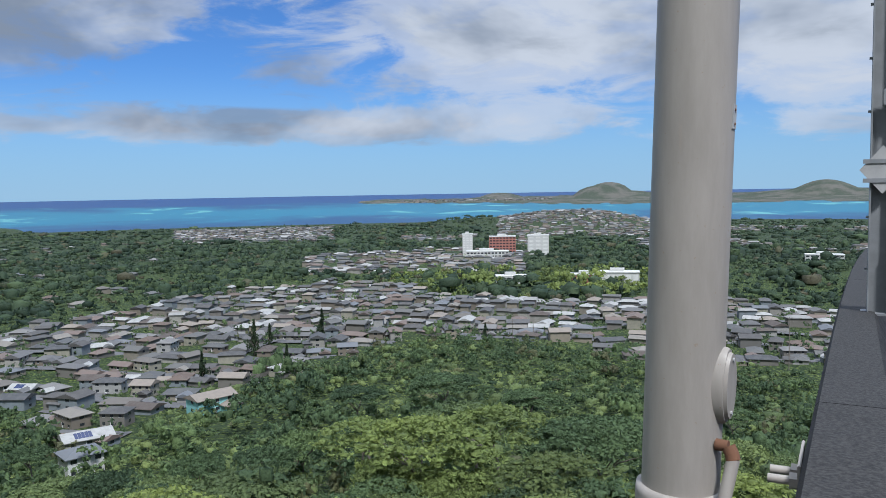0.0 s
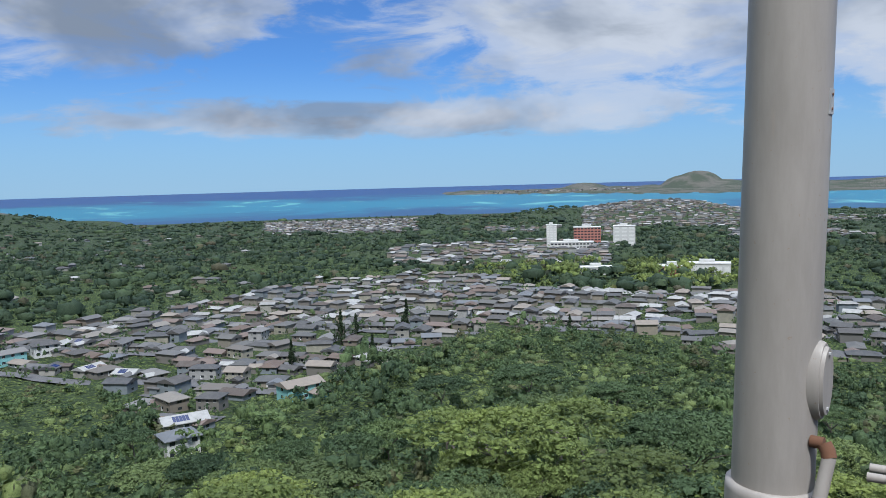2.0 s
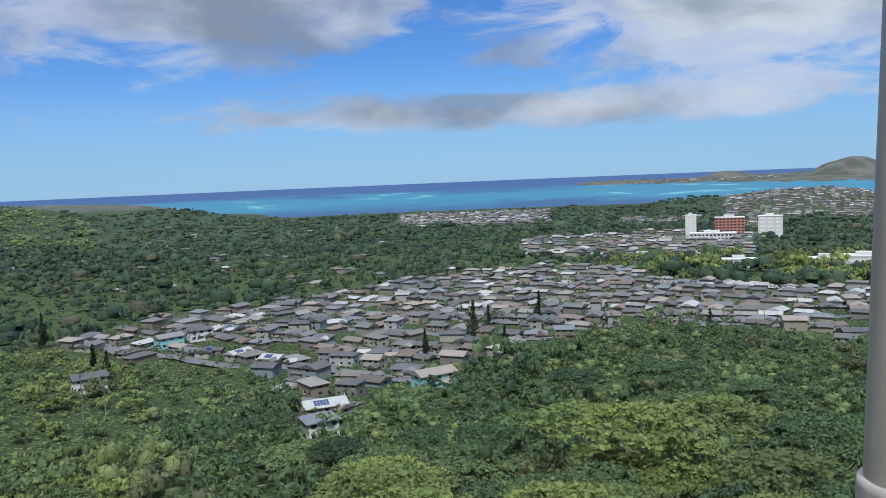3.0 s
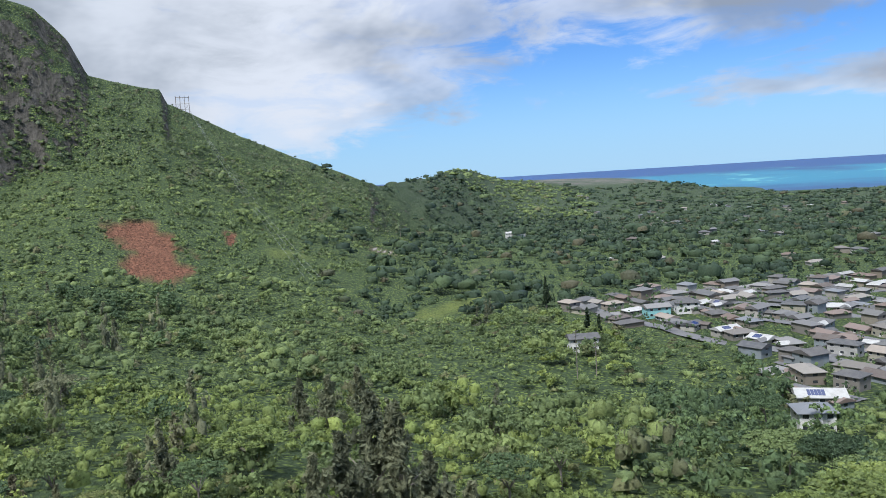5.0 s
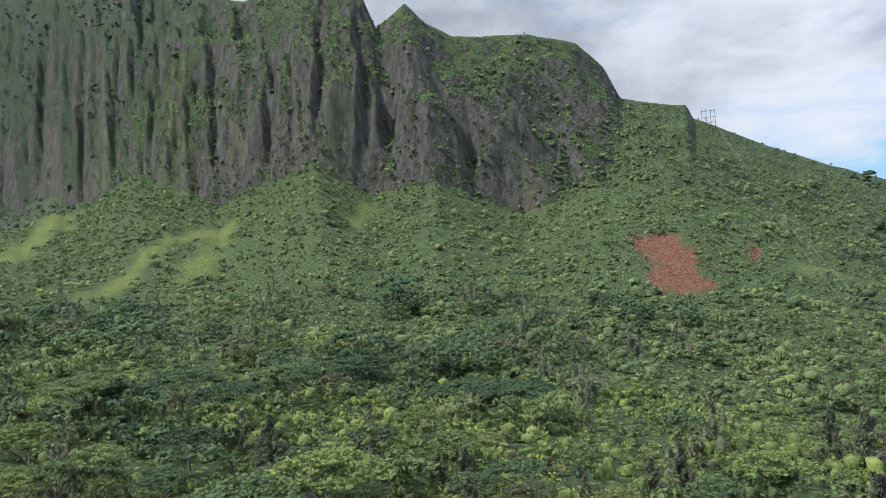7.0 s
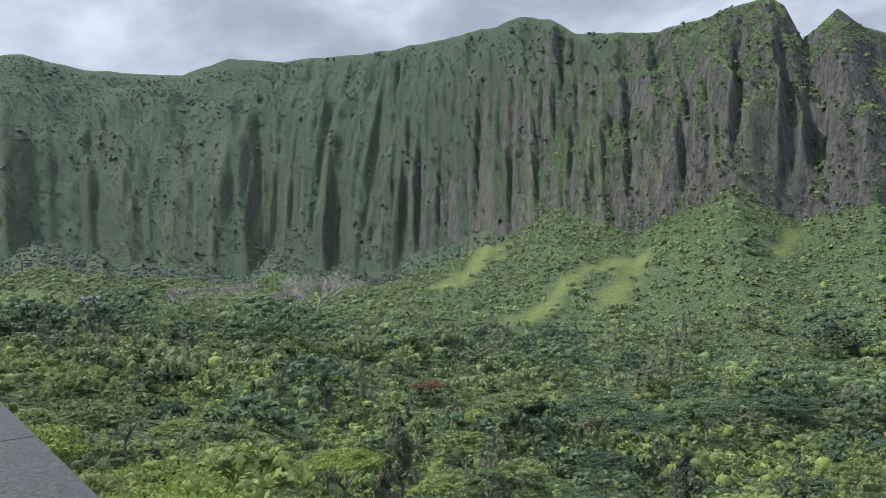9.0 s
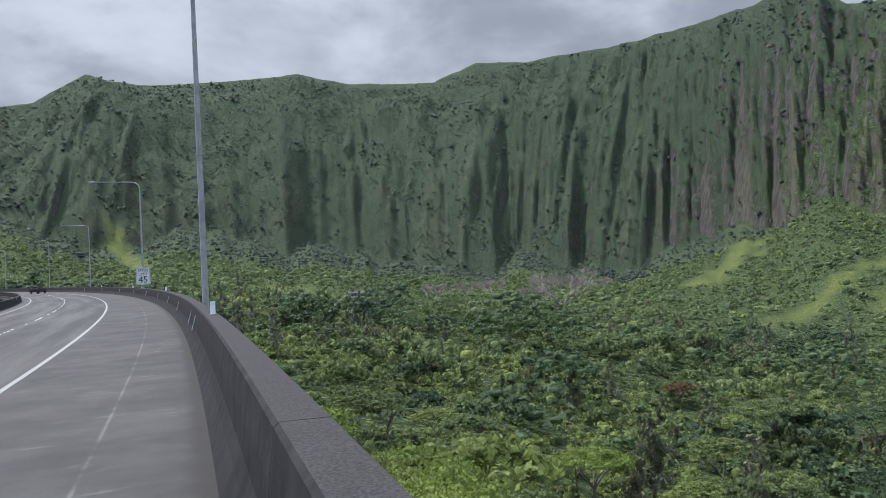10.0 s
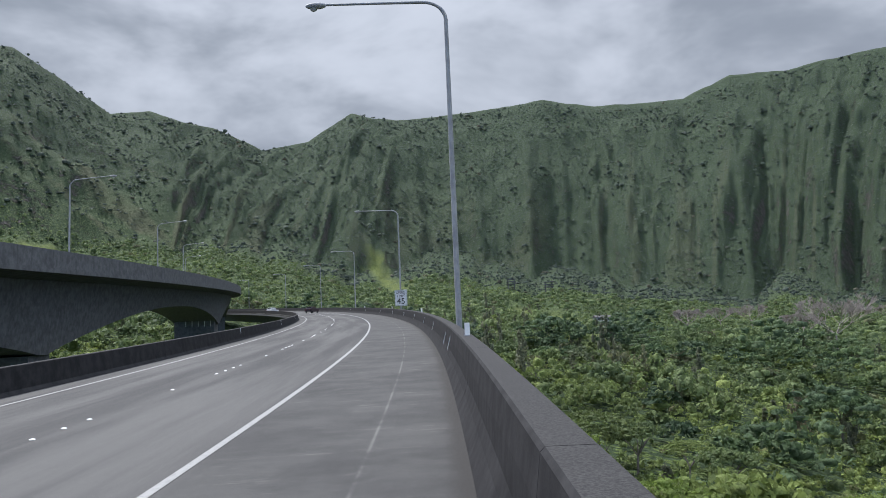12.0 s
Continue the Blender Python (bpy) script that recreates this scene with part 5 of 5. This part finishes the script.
# crowns by the direction in which they show: azimuth, elevation, kind, size, height of the crown
for pa, el, k, g, lift in ((-2.5, -17.4, 8, 1.0, 11), (-11.2, -18.8, 9, 1.0, 11), (0.4, -14.4, 9, 1.05, 11), (6.8, -14.9, 9, 0.8, 10), (-6.0, -15.2, 9, 0.8, 10), (27.2, -19.6, 12, 1.0, 5), (3.9, -20.7, 10, 0.9, 7),
                           (-0.6, -21.6, 10, 0.85, 7), (10.5, -18.6, 11, 1.0, 7), (6.5, -18.2, 11, 1.1, 7), (28.5, -16.6, 11, 0.9, 7), (15.0, -21.5, 12, 1.1, 5), (21.0, -21.0, 12, 0.9, 5), (24.5, -19.0, 11, 0.8, 7), (13.5, -19.0, 11, 0.9, 7),
                           (-18.5, -19.0, 8, 0.8, 10), (-20.5, -15.5, 9, 0.7, 10), (-24.0, -19.5, 8, 0.7, 9), (18.0, -18.6, 11, 0.8, 7), (83.7, -12.4, 9, 0.8, 9), (87.0, -11.6, 9, 0.7, 9), (78.0, -12.2, 14, 0.9, 5), (95.0, -9.6, 9, 0.8, 9),
                           (99.5, -10.0, 9, 0.8, 9), (107.0, -9.6, 9, 0.85, 9), (104.0, -11.0, 9, 0.7, 8), (112.9, -8.8, 8, 0.7, 9), (116.0, -9.4, 10, 0.7, 7), (125.5, -12.4, 6, 1.9, 6), (127.0, -6.0, 11, 1.1, 7), (119.0, -7.2, 13, 0.9, 5),
                           (91.0, -13.5, 10, 0.6, 6), (101.5, -13.4, 4, 1.3, 8), (121.7, -10.7, 4, 1.3, 8), (87.5, -17.5, 5, 1.3, 5), (60.0, -16.0, 4, 1.7, 7), (58.0, -15.0, 4, 1.5, 7), (62.0, -15.4, 4, 1.4, 7), (72.0, -18.0, 5, 1.2, 5)):
    p = place(pa, el, lift)
    set_tree(k, float(p[0]), float(p[1]), g, pa)
for pa, el, g in ((11.6, -13.2, 1.1), (13.9, -11.6, 1.35), (17.5, -13.0, 1.0), (40.6, -12.6, 1.3), (39.8, -12.8, 1.1), (9.0, -10.5, 1.2), (12.8, -11.0, 0.9), (43.5, -10.0, 1.4), (-3.0, -11.0, 0.8)):
    p = place(pa, el)
    set_tree(7, float(p[0]), float(p[1]), g, pa)
for ob in TREES:
    for o in list(ob.children):
        bpy.data.objects.remove(o)
    bpy.data.objects.remove(ob)


# ---- houses ----
def varied(name, tones, rough=0.8, scale=0.5):
    """A finish that differs from house to house: tones picked by chance."""
    mt, N = material(name)
    geo = N.add("ShaderNodeNewGeometry")
    own = N.add("ShaderNodeObjectInfo").outputs["Random"]
    pick = N.math("FRACT", N.math("ADD", N.math("MULTIPLY", own, 7.31), N.math("MULTIPLY", geo.outputs["Random Per Island"], ISLAND[0])))
    ramp = N.add("ShaderNodeValToRGB")
    ramp.color_ramp.interpolation = "CONSTANT"
    el = ramp.color_ramp.elements
    while len(el) < len(tones):
        el.new(0.5)
    for k, t in enumerate(tones):
        el[k].position, el[k].color = k / len(tones), rgb(*[v * 0.5 for v in t])
    N.put(ramp, Fac=pick)
    wear = N.noise(geo.outputs["Position"], scale, 5, 0.65)
    c = N.mix(N.ramp(wear, 0.35, 0.7, 0.0, 0.35), ramp.outputs[0], rgb(0.12, 0.115, 0.105))
    finish(N, c, rough, N.noise(geo.outputs["Position"], 6, 3, 0.6), 0.2, 0.03)
    return mt


ROOFS = [(0.2, 0.2, 0.205), (0.12, 0.115, 0.115), (0.3, 0.295, 0.29), (0.2, 0.14, 0.11), (0.1, 0.105, 0.115), (0.36, 0.33, 0.29), (0.15, 0.15, 0.155), (0.23, 0.25, 0.28), (0.13, 0.1, 0.085), (0.62, 0.62, 0.6), (0.18, 0.18, 0.175), (0.27, 0.2, 0.17), (0.14, 0.145, 0.15), (0.42, 0.36, 0.3), (0.11, 0.11, 0.115), (0.22, 0.2, 0.18)]
WALLS = [(0.3, 0.28, 0.25), (0.25, 0.24, 0.23), (0.52, 0.5, 0.45), (0.6, 0.6, 0.58), (0.42, 0.38, 0.31), (0.5, 0.44, 0.34), (0.34, 0.4, 0.44), (0.62, 0.6, 0.54), (0.33, 0.28, 0.22), (0.56, 0.53, 0.42)]
ISLAND = [0.0]
m_roof, m_wall = varied("house_roof", ROOFS), varied("house_wall", WALLS)
ISLAND = [1.0]
m_roof_far, m_wall_far = varied("far_roof", ROOFS + [(0.6, 0.6, 0.58), (0.46, 0.455, 0.44)]), varied("far_wall", WALLS)
m_window = plain("window_glass", (0.03, 0.035, 0.04), 0.12)
m_asphalt = plain("street_asphalt", (0.10, 0.10, 0.103), 0.9)
m_solar = plain("solar_panel", (0.02, 0.03, 0.09), 0.15)
m_teal = plain("teal_wall", (0.2, 0.42, 0.42), 0.7)
m_white = plain("white_wall", (0.5, 0.5, 0.485), 0.7)
m_brick = plain("red_brick", (0.36, 0.15, 0.12), 0.85)
m_trim = plain("white_trim", (0.6, 0.6, 0.58), 0.6)


def roof_mesh(w, d, h0, h1, eave, kind):
    """Hipped or gabled roof with a thick eave."""
    bm = bmesh.new()
    x, y, t = w / 2 + eave, d / 2 + eave, 0.22
    low = [bm.verts.new((sx * x, sy * y, h0 - t)) for sx, sy in ((-1, -1), (1, -1), (1, 1), (-1, 1))]
    top = [bm.verts.new((sx * x, sy * y, h0)) for sx, sy in ((-1, -1), (1, -1), (1, 1), (-1, 1))]
    k = x - (y * 0.95 if kind == "hip" else 0)
    r0, r1 = bm.verts.new((-k, 0, h1)), bm.verts.new((k, 0, h1))
    bm.faces.new(low[::-1])
    for i in range(4):
        bm.faces.new((low[i], low[(i + 1) % 4], top[(i + 1) % 4], top[i]))
    bm.faces.new((top[0], top[1], r1, r0))
    bm.faces.new((top[2], top[3], r0, r1))
    bm.faces.new((top[1], top[2], r1))
    bm.faces.new((top[3], top[0], r0))
    return bm


def house(w, d, storeys, kind, wing, label, wall=None, roof=None, solar=False):
    root = new("house")
    h = 2.7 * storeys
    part("wall", box(-w / 2, -d / 2, -3.0, w / 2, d / 2, h), wall or m_wall, root)
    rf = part("roof", roof_mesh(w, d, h + 0.1, h + 0.1 + d * 0.2, 0.75, kind), roof or m_roof, root)
    if wing:
        wx = w * 0.28
        part("wall", box(wx - 3, -d / 2 - 4.2, -3.0, wx + 3, -d / 2, 2.7), wall or m_wall, root)
        m = Matrix.Translation((wx, -d / 2 - 2.0, 0)) @ Matrix.Rotation(math.pi / 2, 4, "Z")
        part("roof", roof_mesh(5.4, 6.0, 2.75, 4.0, 0.6, "gable"), roof or m_roof, root, m=m)
    for f in range(storeys):
        z = 1.0 + 2.9 * f
        for k in range(3):
            x = -w / 2 + w * (k + 0.5) / 3
            if not (wing and f == 0 and x > w * 0.05):
                wn = part("window", box(x - 0.75, -d / 2 - 0.05, z, x + 0.75, -d / 2 - 0.02, z + 1.15), m_window, root)
                part("frame", box(x - 0.82, -d / 2 - 0.075, z - 0.1, x + 0.82, -d / 2 - 0.051, z - 0.02), m_trim, wn)
        part("window", box(w / 2 + 0.02, -0.9, z, w / 2 + 0.05, 0.9, z + 1.15), m_window, root)
        part("window", box(-w / 2 - 0.05, -0.9, z, -w / 2 - 0.02, 0.9, z + 1.15), m_window, root)
    part("door", box(-w * 0.08, -d / 2 - 0.04, 0, -w * 0.08 + 0.95, -d / 2 - 0.01, 2.05), m_trim, root)
    if solar:
        g = math.atan2(d * 0.2, d / 2 + 0.75)
        for k in range(5):
            part("solar_panel", box(-0.5, -1.6, 0.06, 0.48, 1.6, 0.1), m_solar, rf, "dark blue solar panel",
                 m=Matrix.Translation((-w * 0.25 + k * 1.05, -d * 0.27, h + 0.1 + d * 0.1)) @ Matrix.Rotation(g, 4, "X"))
    return tagged(root, label, "house", group="houses of the neighbourhood")


KINDS = [house(14, 8.5, 1, "hip", True, "single-storey house with a hipped shingle roof and garage wing"),
         house(12, 8, 1, "gable", False, "low gabled house among gardens"),
         house(13, 8, 2, "hip", False, "two-storey house with a hipped roof"),
         house(15, 8, 1, "hip", False, "long low house with a broad hipped roof"),
         house(12, 9, 2, "gable", True, "two-storey gabled house with a garage wing"),
         house(14, 8.5, 1, "gable", True, "low gabled house with solar panels on the roof", solar=True)]

# streets run in parallel up the valley; houses stand in rows between them
SPINE, GAP, LOT = radians(6 + 72 + TURN), 39.0, 14.0
along = np.array((-math.sin(SPINE), math.cos(SPINE)))
across = np.array((along[1], -along[0]))
across = across if across @ np.array(azdir(6)[:2]) > 0 else -across


def ground_at(x, y):
    return float(ground_z(np.array([x]), np.array([y]))[0])


lots, rng = [], np.random.RandomState(404)
for row in range(2, 29):
    for side in (-1, 1):
        for k in range(-42, 42):
            u, v = k * LOT, row * GAP + side * 10.5
            p = along * u + across * v
            bend = 9 * math.sin(u / 150 + row * 0.6)
            p = p + across * bend + rng.normal(0, 2.2, 2)
            if in_town(np.array([p[0]]), np.array([p[1]]))[0] and rng.uniform() < 0.9:
                lots.append((p[0], p[1], side, u))
lots.sort(key=lambda q: math.hypot(q[0], q[1]))
for n, (px, py, side, u) in enumerate(lots[:210]):
    turn = SPINE + (math.pi / 2 if side < 0 else -math.pi / 2) + rng.normal(0, 0.22) + rng.choice([0, 0, math.pi / 2])
    m = Matrix.Translation((px, py, ground_at(px, py) + 0.1)) @ Matrix.Rotation(turn, 4, "Z")
    copy_thing(KINDS[int(rng.choice([0, 0, 1, 1, 2, 3, 3, 4, 5]))], m).scale = (rng.uniform(0.68, 0.95), rng.uniform(0.75, 1.0), rng.uniform(0.8, 0.95))
for ob in KINDS:
    for o in list(ob.children_recursive):
        bpy.data.objects.remove(o)
    bpy.data.objects.remove(ob)


def landmark(a, el, make, turn, lift=0.5):
    p = place(a, el)
    make.matrix_world = Matrix.Translation((p[0], p[1], p[2] + lift)) @ Matrix.Rotation(radians(a + TURN) + turn, 4, "Z")


landmark(17.0, -15.2, house(15, 9, 2, "gable", True, "teal two-storey house with a grey roof", m_teal), 0.5)
landmark(25.6, -18.2, house(9, 8, 2, "hip", False, "white two-storey house with a pyramid roof beside the woods", m_white), 0.3)
landmark(25.2, -16.5, house(14, 9, 1, "gable", False, "low house with a row of solar panels", solar=True), 0.2)
landmark(35.7, -10.9, house(13, 8, 2, "gable", False, "pale teal two-storey house at the edge of the woods", m_teal), 0.4)
landmark(33.6, -10.6, house(12, 9, 2, "hip", False, "white two-storey house at the edge of the woods", m_white), 0.2)
landmark(41.0, -13.2, house(12, 8, 2, "gable", False, "white house standing against tall trees", m_white), 0.2)
landmark(141.6, 0.0, house(9, 6, 1, "gable", False, "small white building alone in the forest", m_white), 0.3, 5.0)
landmark(45.5, -5.0, house(26, 10, 2, "gable", False, "long white building among dark trees", m_white), 0.2, 4.0)


def house_mass(points, name, label, size=1.0):
    """Houses too many to count: walls and roofs, each in one mesh."""
    wv, wf, rv, rf = [], [], [], []
    for px, py, turn in points:
        w, d, h = rng.uniform(8, 14) * size, rng.uniform(6, 9) * size, 2.6 * rng.choice([1, 1, 1, 1, 2])
        z = ground_at(px, py) + 0.5
        c, s = math.cos(turn), math.sin(turn)
        put = lambda x, y, q: (px + x * c - y * s, py + x * s + y * c, z + q)
        b = len(wv)
        wv += [put(sx * w / 2, sy * d / 2, q) for q in (-3, h) for sx, sy in ((-1, -1), (1, -1), (1, 1), (-1, 1))]
        wf += [(b + i, b + (i + 1) % 4, b + 4 + (i + 1) % 4, b + 4 + i) for i in range(4)]
        b = len(rv)
        x, y = w / 2 + 0.8, d / 2 + 0.8
        k = x - y * rng.choice([0.0, 0.9])
        rv += [put(-x, -y, h), put(x, -y, h), put(x, y, h), put(-x, y, h), put(-k, 0, h + d * 0.2), put(k, 0, h + d * 0.2)]
        rf += [(b, b + 1, b + 5, b + 4), (b + 2, b + 3, b + 4, b + 5), (b + 1, b + 2, b + 5), (b + 3, b, b + 4), (b + 3, b + 2, b + 1, b)]
    ob = tagged(new(name), label, "houses", kind="stuff")
    mesh_object("walls", wv, wf, m_wall_far, ob)
    mesh_object("roofs", rv, rf, m_roof_far, ob)
    return ob


house_mass([(px, py, SPINE + rng.choice([0, math.pi / 2]) + rng.normal(0, 0.2)) for px, py, side, u in lots[210:]], "rows_of_houses", "close rows of grey and brown roofed houses")
x, y, a, r, _ = scatter(-36, 20, 880, 2450, 20, 55)
ok = in_far_town(x, y)
house_mass([(px, py, rng.choice([0.3, 1.87]) + rng.normal(0, 0.1)) for px, py in zip(x[ok], y[ok])], "far_houses", "distant pale houses among trees near the bay", 1.15)
x, y, a, r, _ = scatter(20, 41, 700, 1900, 105, 56)
house_mass([(px, py, rng.uniform(0, 3)) for px, py in zip(x, y)], "scattered_houses", "few houses scattered in the dark woods", 1.2)
x, y, a, r, _ = scatter(-8, 3, 3980, 4090, 34, 57)
house_mass([(px, py, rng.uniform(0, 3)) for px, py in zip(x, y)], "peninsula_buildings", "tiny pale buildings along the peninsula", 1.6)

# ---- streets ----
def street(points, half):
    v, f = [], []
    pts = np.array(points)
    for i, p in enumerate(pts):
        d = pts[min(i + 1, len(pts) - 1)] - pts[max(i - 1, 0)]
        d = d / (np.linalg.norm(d) + 1e-9)
        nrm_ = np.array((d[1], -d[0]))
        for s in (-half, half):
            q = p + nrm_ * s
            v.append((q[0], q[1], ground_at(*p) + 0.35))
        if i:
            b = 2 * i
            f.append((b - 2, b - 1, b + 1, b))
    return tagged(mesh_object("street", v, f, m_asphalt), "grey asphalt street between rows of houses", "street", kind="structure")


for row in range(2, 29):
    run = []
    for u in np.arange(-600, 600, 9.0):
        p = along * u + across * (row * GAP + 9 * math.sin(u / 150 + row * 0.6))
        if in_town(np.array([p[0]]), np.array([p[1]]), 4)[0]:
            run.append(p)
        elif len(run) > 3:
            street(run, 3.8)
            run = []
        else:
            run = []
    if len(run) > 3:
        street(run, 3.8)
for u0 in (-330, -170, -20, 90, 200, 330):
    run = []
    for v0 in np.arange(150, 1000, 10.0):
        p = along * (u0 + 20 * math.sin(v0 / 90)) + across * v0
        if in_town(np.array([p[0]]), np.array([p[1]]), 2)[0]:
            run.append(p)
    if len(run) > 3:
        street(run, 3.6)

# ---- the large buildings in the town ----
def block(name, w, d, h, wall, floors, bays, label, band=None):
    root = new(name)
    part("wall", box(-w / 2, -d / 2, -4, w / 2, d / 2, h), wall, root)
    part("roof", box(-w / 2 - 0.4, -d / 2 - 0.4, h, w / 2 + 0.4, d / 2 + 0.4, h + 1.0), m_white, root)
    part("plant_room", box(-w * 0.2, -d * 0.2, h + 1.0, w * 0.15, d * 0.2, h + 4), m_white, root)
    for f in range(floors):
        z = h * (f + 0.35) / floors
        for k in range(bays):
            x = -w / 2 + w * (k + 0.5) / bays
            part("window", box(x - w / bays * 0.33, -d / 2 - 0.12, z, x + w / bays * 0.33, -d / 2 - 0.03, z + h / floors * 0.45), band or m_window, root)
    return tagged(root, label, "building")


landmark(-1.75, -4.95, block("tower_block", 15, 16, 32, m_white, 9, 3, "white tower block above the town", m_trim), 0.0)
landmark(-4.3, -4.75, block("brick_building", 40, 18, 25, m_brick, 6, 8, "red brick hospital building with window bands"), 0.0)
landmark(-6.9, -4.85, block("white_building", 32, 20, 28, m_white, 5, 3, "broad white windowless block in the town", m_trim), 0.0)
landmark(-3.2, -5.1, block("low_building", 60, 20, 9, m_white, 2, 12, "low white hospital wing"), 0.0)
landmark(-12.6, -7.0, block("hall", 40, 18, 11, m_white, 1, 6, "white gymnasium hall behind the trees", m_trim), 0.0)
landmark(-10.2, -6.9, block("school_hall", 26, 16, 7, m_brick, 1, 5, "low school hall with red walls"), 0.1)
landmark(-4.9, -6.9, block("school_hall", 30, 14, 6, m_white, 1, 6, "low white school hall"), 0.1)
landmark(-26.0, -5.2, block("school_hall", 45, 16, 8, m_white, 2, 8, "long white school building"), 0.1)

# ---- poles and wires ----
def utility_pole(h, label):
    root = new("utility_pole")
    part("post", rod([(0, 0, -1), (0, 0, h)], [0.2, 0.13], 10), m_bark, root, smooth=True)
    for z in (h - 0.6, h - 2.2):
        arm = part("cross_arm", box(-1.6, -0.08, z, 1.6, 0.08, z + 0.16), m_bark, root)
        for x in (-1.4, -0.5, 0.5, 1.4):
            part("insulator", rod([(x, 0, z + 0.16), (x, 0, z + 0.4)], 0.06, 8), m_steel, arm)
    return tagged(root, label, "utility pole", group="utility poles")


for a0, e0, h0, tn in ((41.5, -15.6, 20, 1.0), (40.1, -15.2, 14, 1.0), (-24.0, -12.6, 24, 0.3), (-20.6, -9.5, 15, 0.4), (53.9, -4.4, 16, 0.8), (-5.0, -11.2, 12, 0.3), (-6.5, -11.0, 12, 0.3)):
    landmark(a0, e0, utility_pole(h0, "wooden utility pole with cross arms"), tn, 0.0)

# lattice frame on the ridge
pyl = new("ridge_pylon")
for x in (-7, -2.4, 2.4, 7):
    part("leg", rod([(x, 0, -6), (x, 0, 17)], 0.28, 6), m_bark, pyl)
for z in (2, 8, 15):
    part("beam", rod([(-7.6, 0, z), (7.6, 0, z)], 0.24, 6), m_bark, pyl)
for x in (-7, 2.4):
    part("brace", rod([(x, 0, 2), (x + 4.6, 0, 8)], 0.14, 6), m_bark, pyl)
w68 = col(SLOPES, 5, 68.4)
p68 = azdir(68.4, float(w68) - 3)
pyl.matrix_world = Matrix.Translation((p68.x, p68.y, ground_at(p68.x, p68.y))) @ Matrix.Rotation(radians(68.4 + TURN), 4, "Z")
tagged(pyl, "dark lattice power line frame on the mountain ridge", "pylon")
for k in range(3):
    a1, a2 = p68, place(61 - k * 0.5, -8.5)
    pts = [(p68.x + (a2[0] - p68.x) * t, p68.y + (a2[1] - p68.y) * t, (ground_at(p68.x, p68.y) + 15) * (1 - t) + (a2[2] + 14) * t - 30 * t * (1 - t)) for t in np.linspace(0, 1, 14)]
    tagged(part("power_line", rod(pts, 0.05, 5), m_mast), "thin power line running down the hillside", "cable")

# terminal frames deep in the forest
for a0, e0 in ((147.9, 3.2), (145.2, 2.9)):
    tw = new("water_tower")
    for x in (-4, 4):
        for y in (-3, 3):
            part("leg", box(x - 0.4, y - 0.4, -6, x + 0.4, y + 0.4, 9), m_conc2, tw)
    for z in (3, 6, 9):
        part("deck", box(-6, -4, z, 6, 4, z + 0.8), m_conc2, tw)
    tagged(tw, "grey concrete frame structure above the trees", "structure")
    landmark(a0, e0, tw, 0.1, 3.0)


# ---- leafless trees ----
def bare_tree(seed, wide, tall):
    rng_ = random.Random(seed)
    root = new("bare_tree")
    bm, twigs = bmesh.new(), bmesh.new()
    limb(bm, (0, 0, -2), (0, 0, tall * 0.35), 0.45, 0.34, 7)

    def grow_limb(p, d, length, r, depth):
        q = p + d * length
        limb(bm if depth < 2 else twigs, p, q, max(r, 0.07), max(r * 0.6, 0.06), 5 if depth < 2 else 3)
        if depth < 4:
            for _ in range(4 if depth < 3 else 5):
                e = (d + Vector((rng_.uniform(-1, 1), rng_.uniform(-1, 1), rng_.uniform(-0.15, 0.65))) * 0.75).normalized()
                grow_limb(q, e, length * rng_.uniform(0.55, 0.8), r * 0.6, depth + 1)

    for k in range(5):
        g = k * 1.257 + rng_.uniform(-0.3, 0.3)
        grow_limb(Vector((0, 0, tall * 0.33)), Vector((math.cos(g), math.sin(g), 0.75)).normalized(), wide * 0.42, 0.24, 0)
    part("trunk", bm, m_twig, root)
    part("spray", twigs, m_twig, root, "pale leafless twigs")
    return tagged(root, "tall leafless tree with pale pinkish twigs", "tree", group="bare trees")


for k, (a0, e0, wd, tl) in enumerate(((126.6, -2.0, 15, 16), (128.6, -1.6, 9, 10), (131.6, -0.4, 10, 13), (133.6, -0.3, 9, 12), (135.8, -0.6, 8, 11), (123.6, -0.3, 8, 10))):
    landmark(a0, e0, bare_tree(70 + k, wd * 1.35, tl * 1.1), 0.3 * k, 2.0)
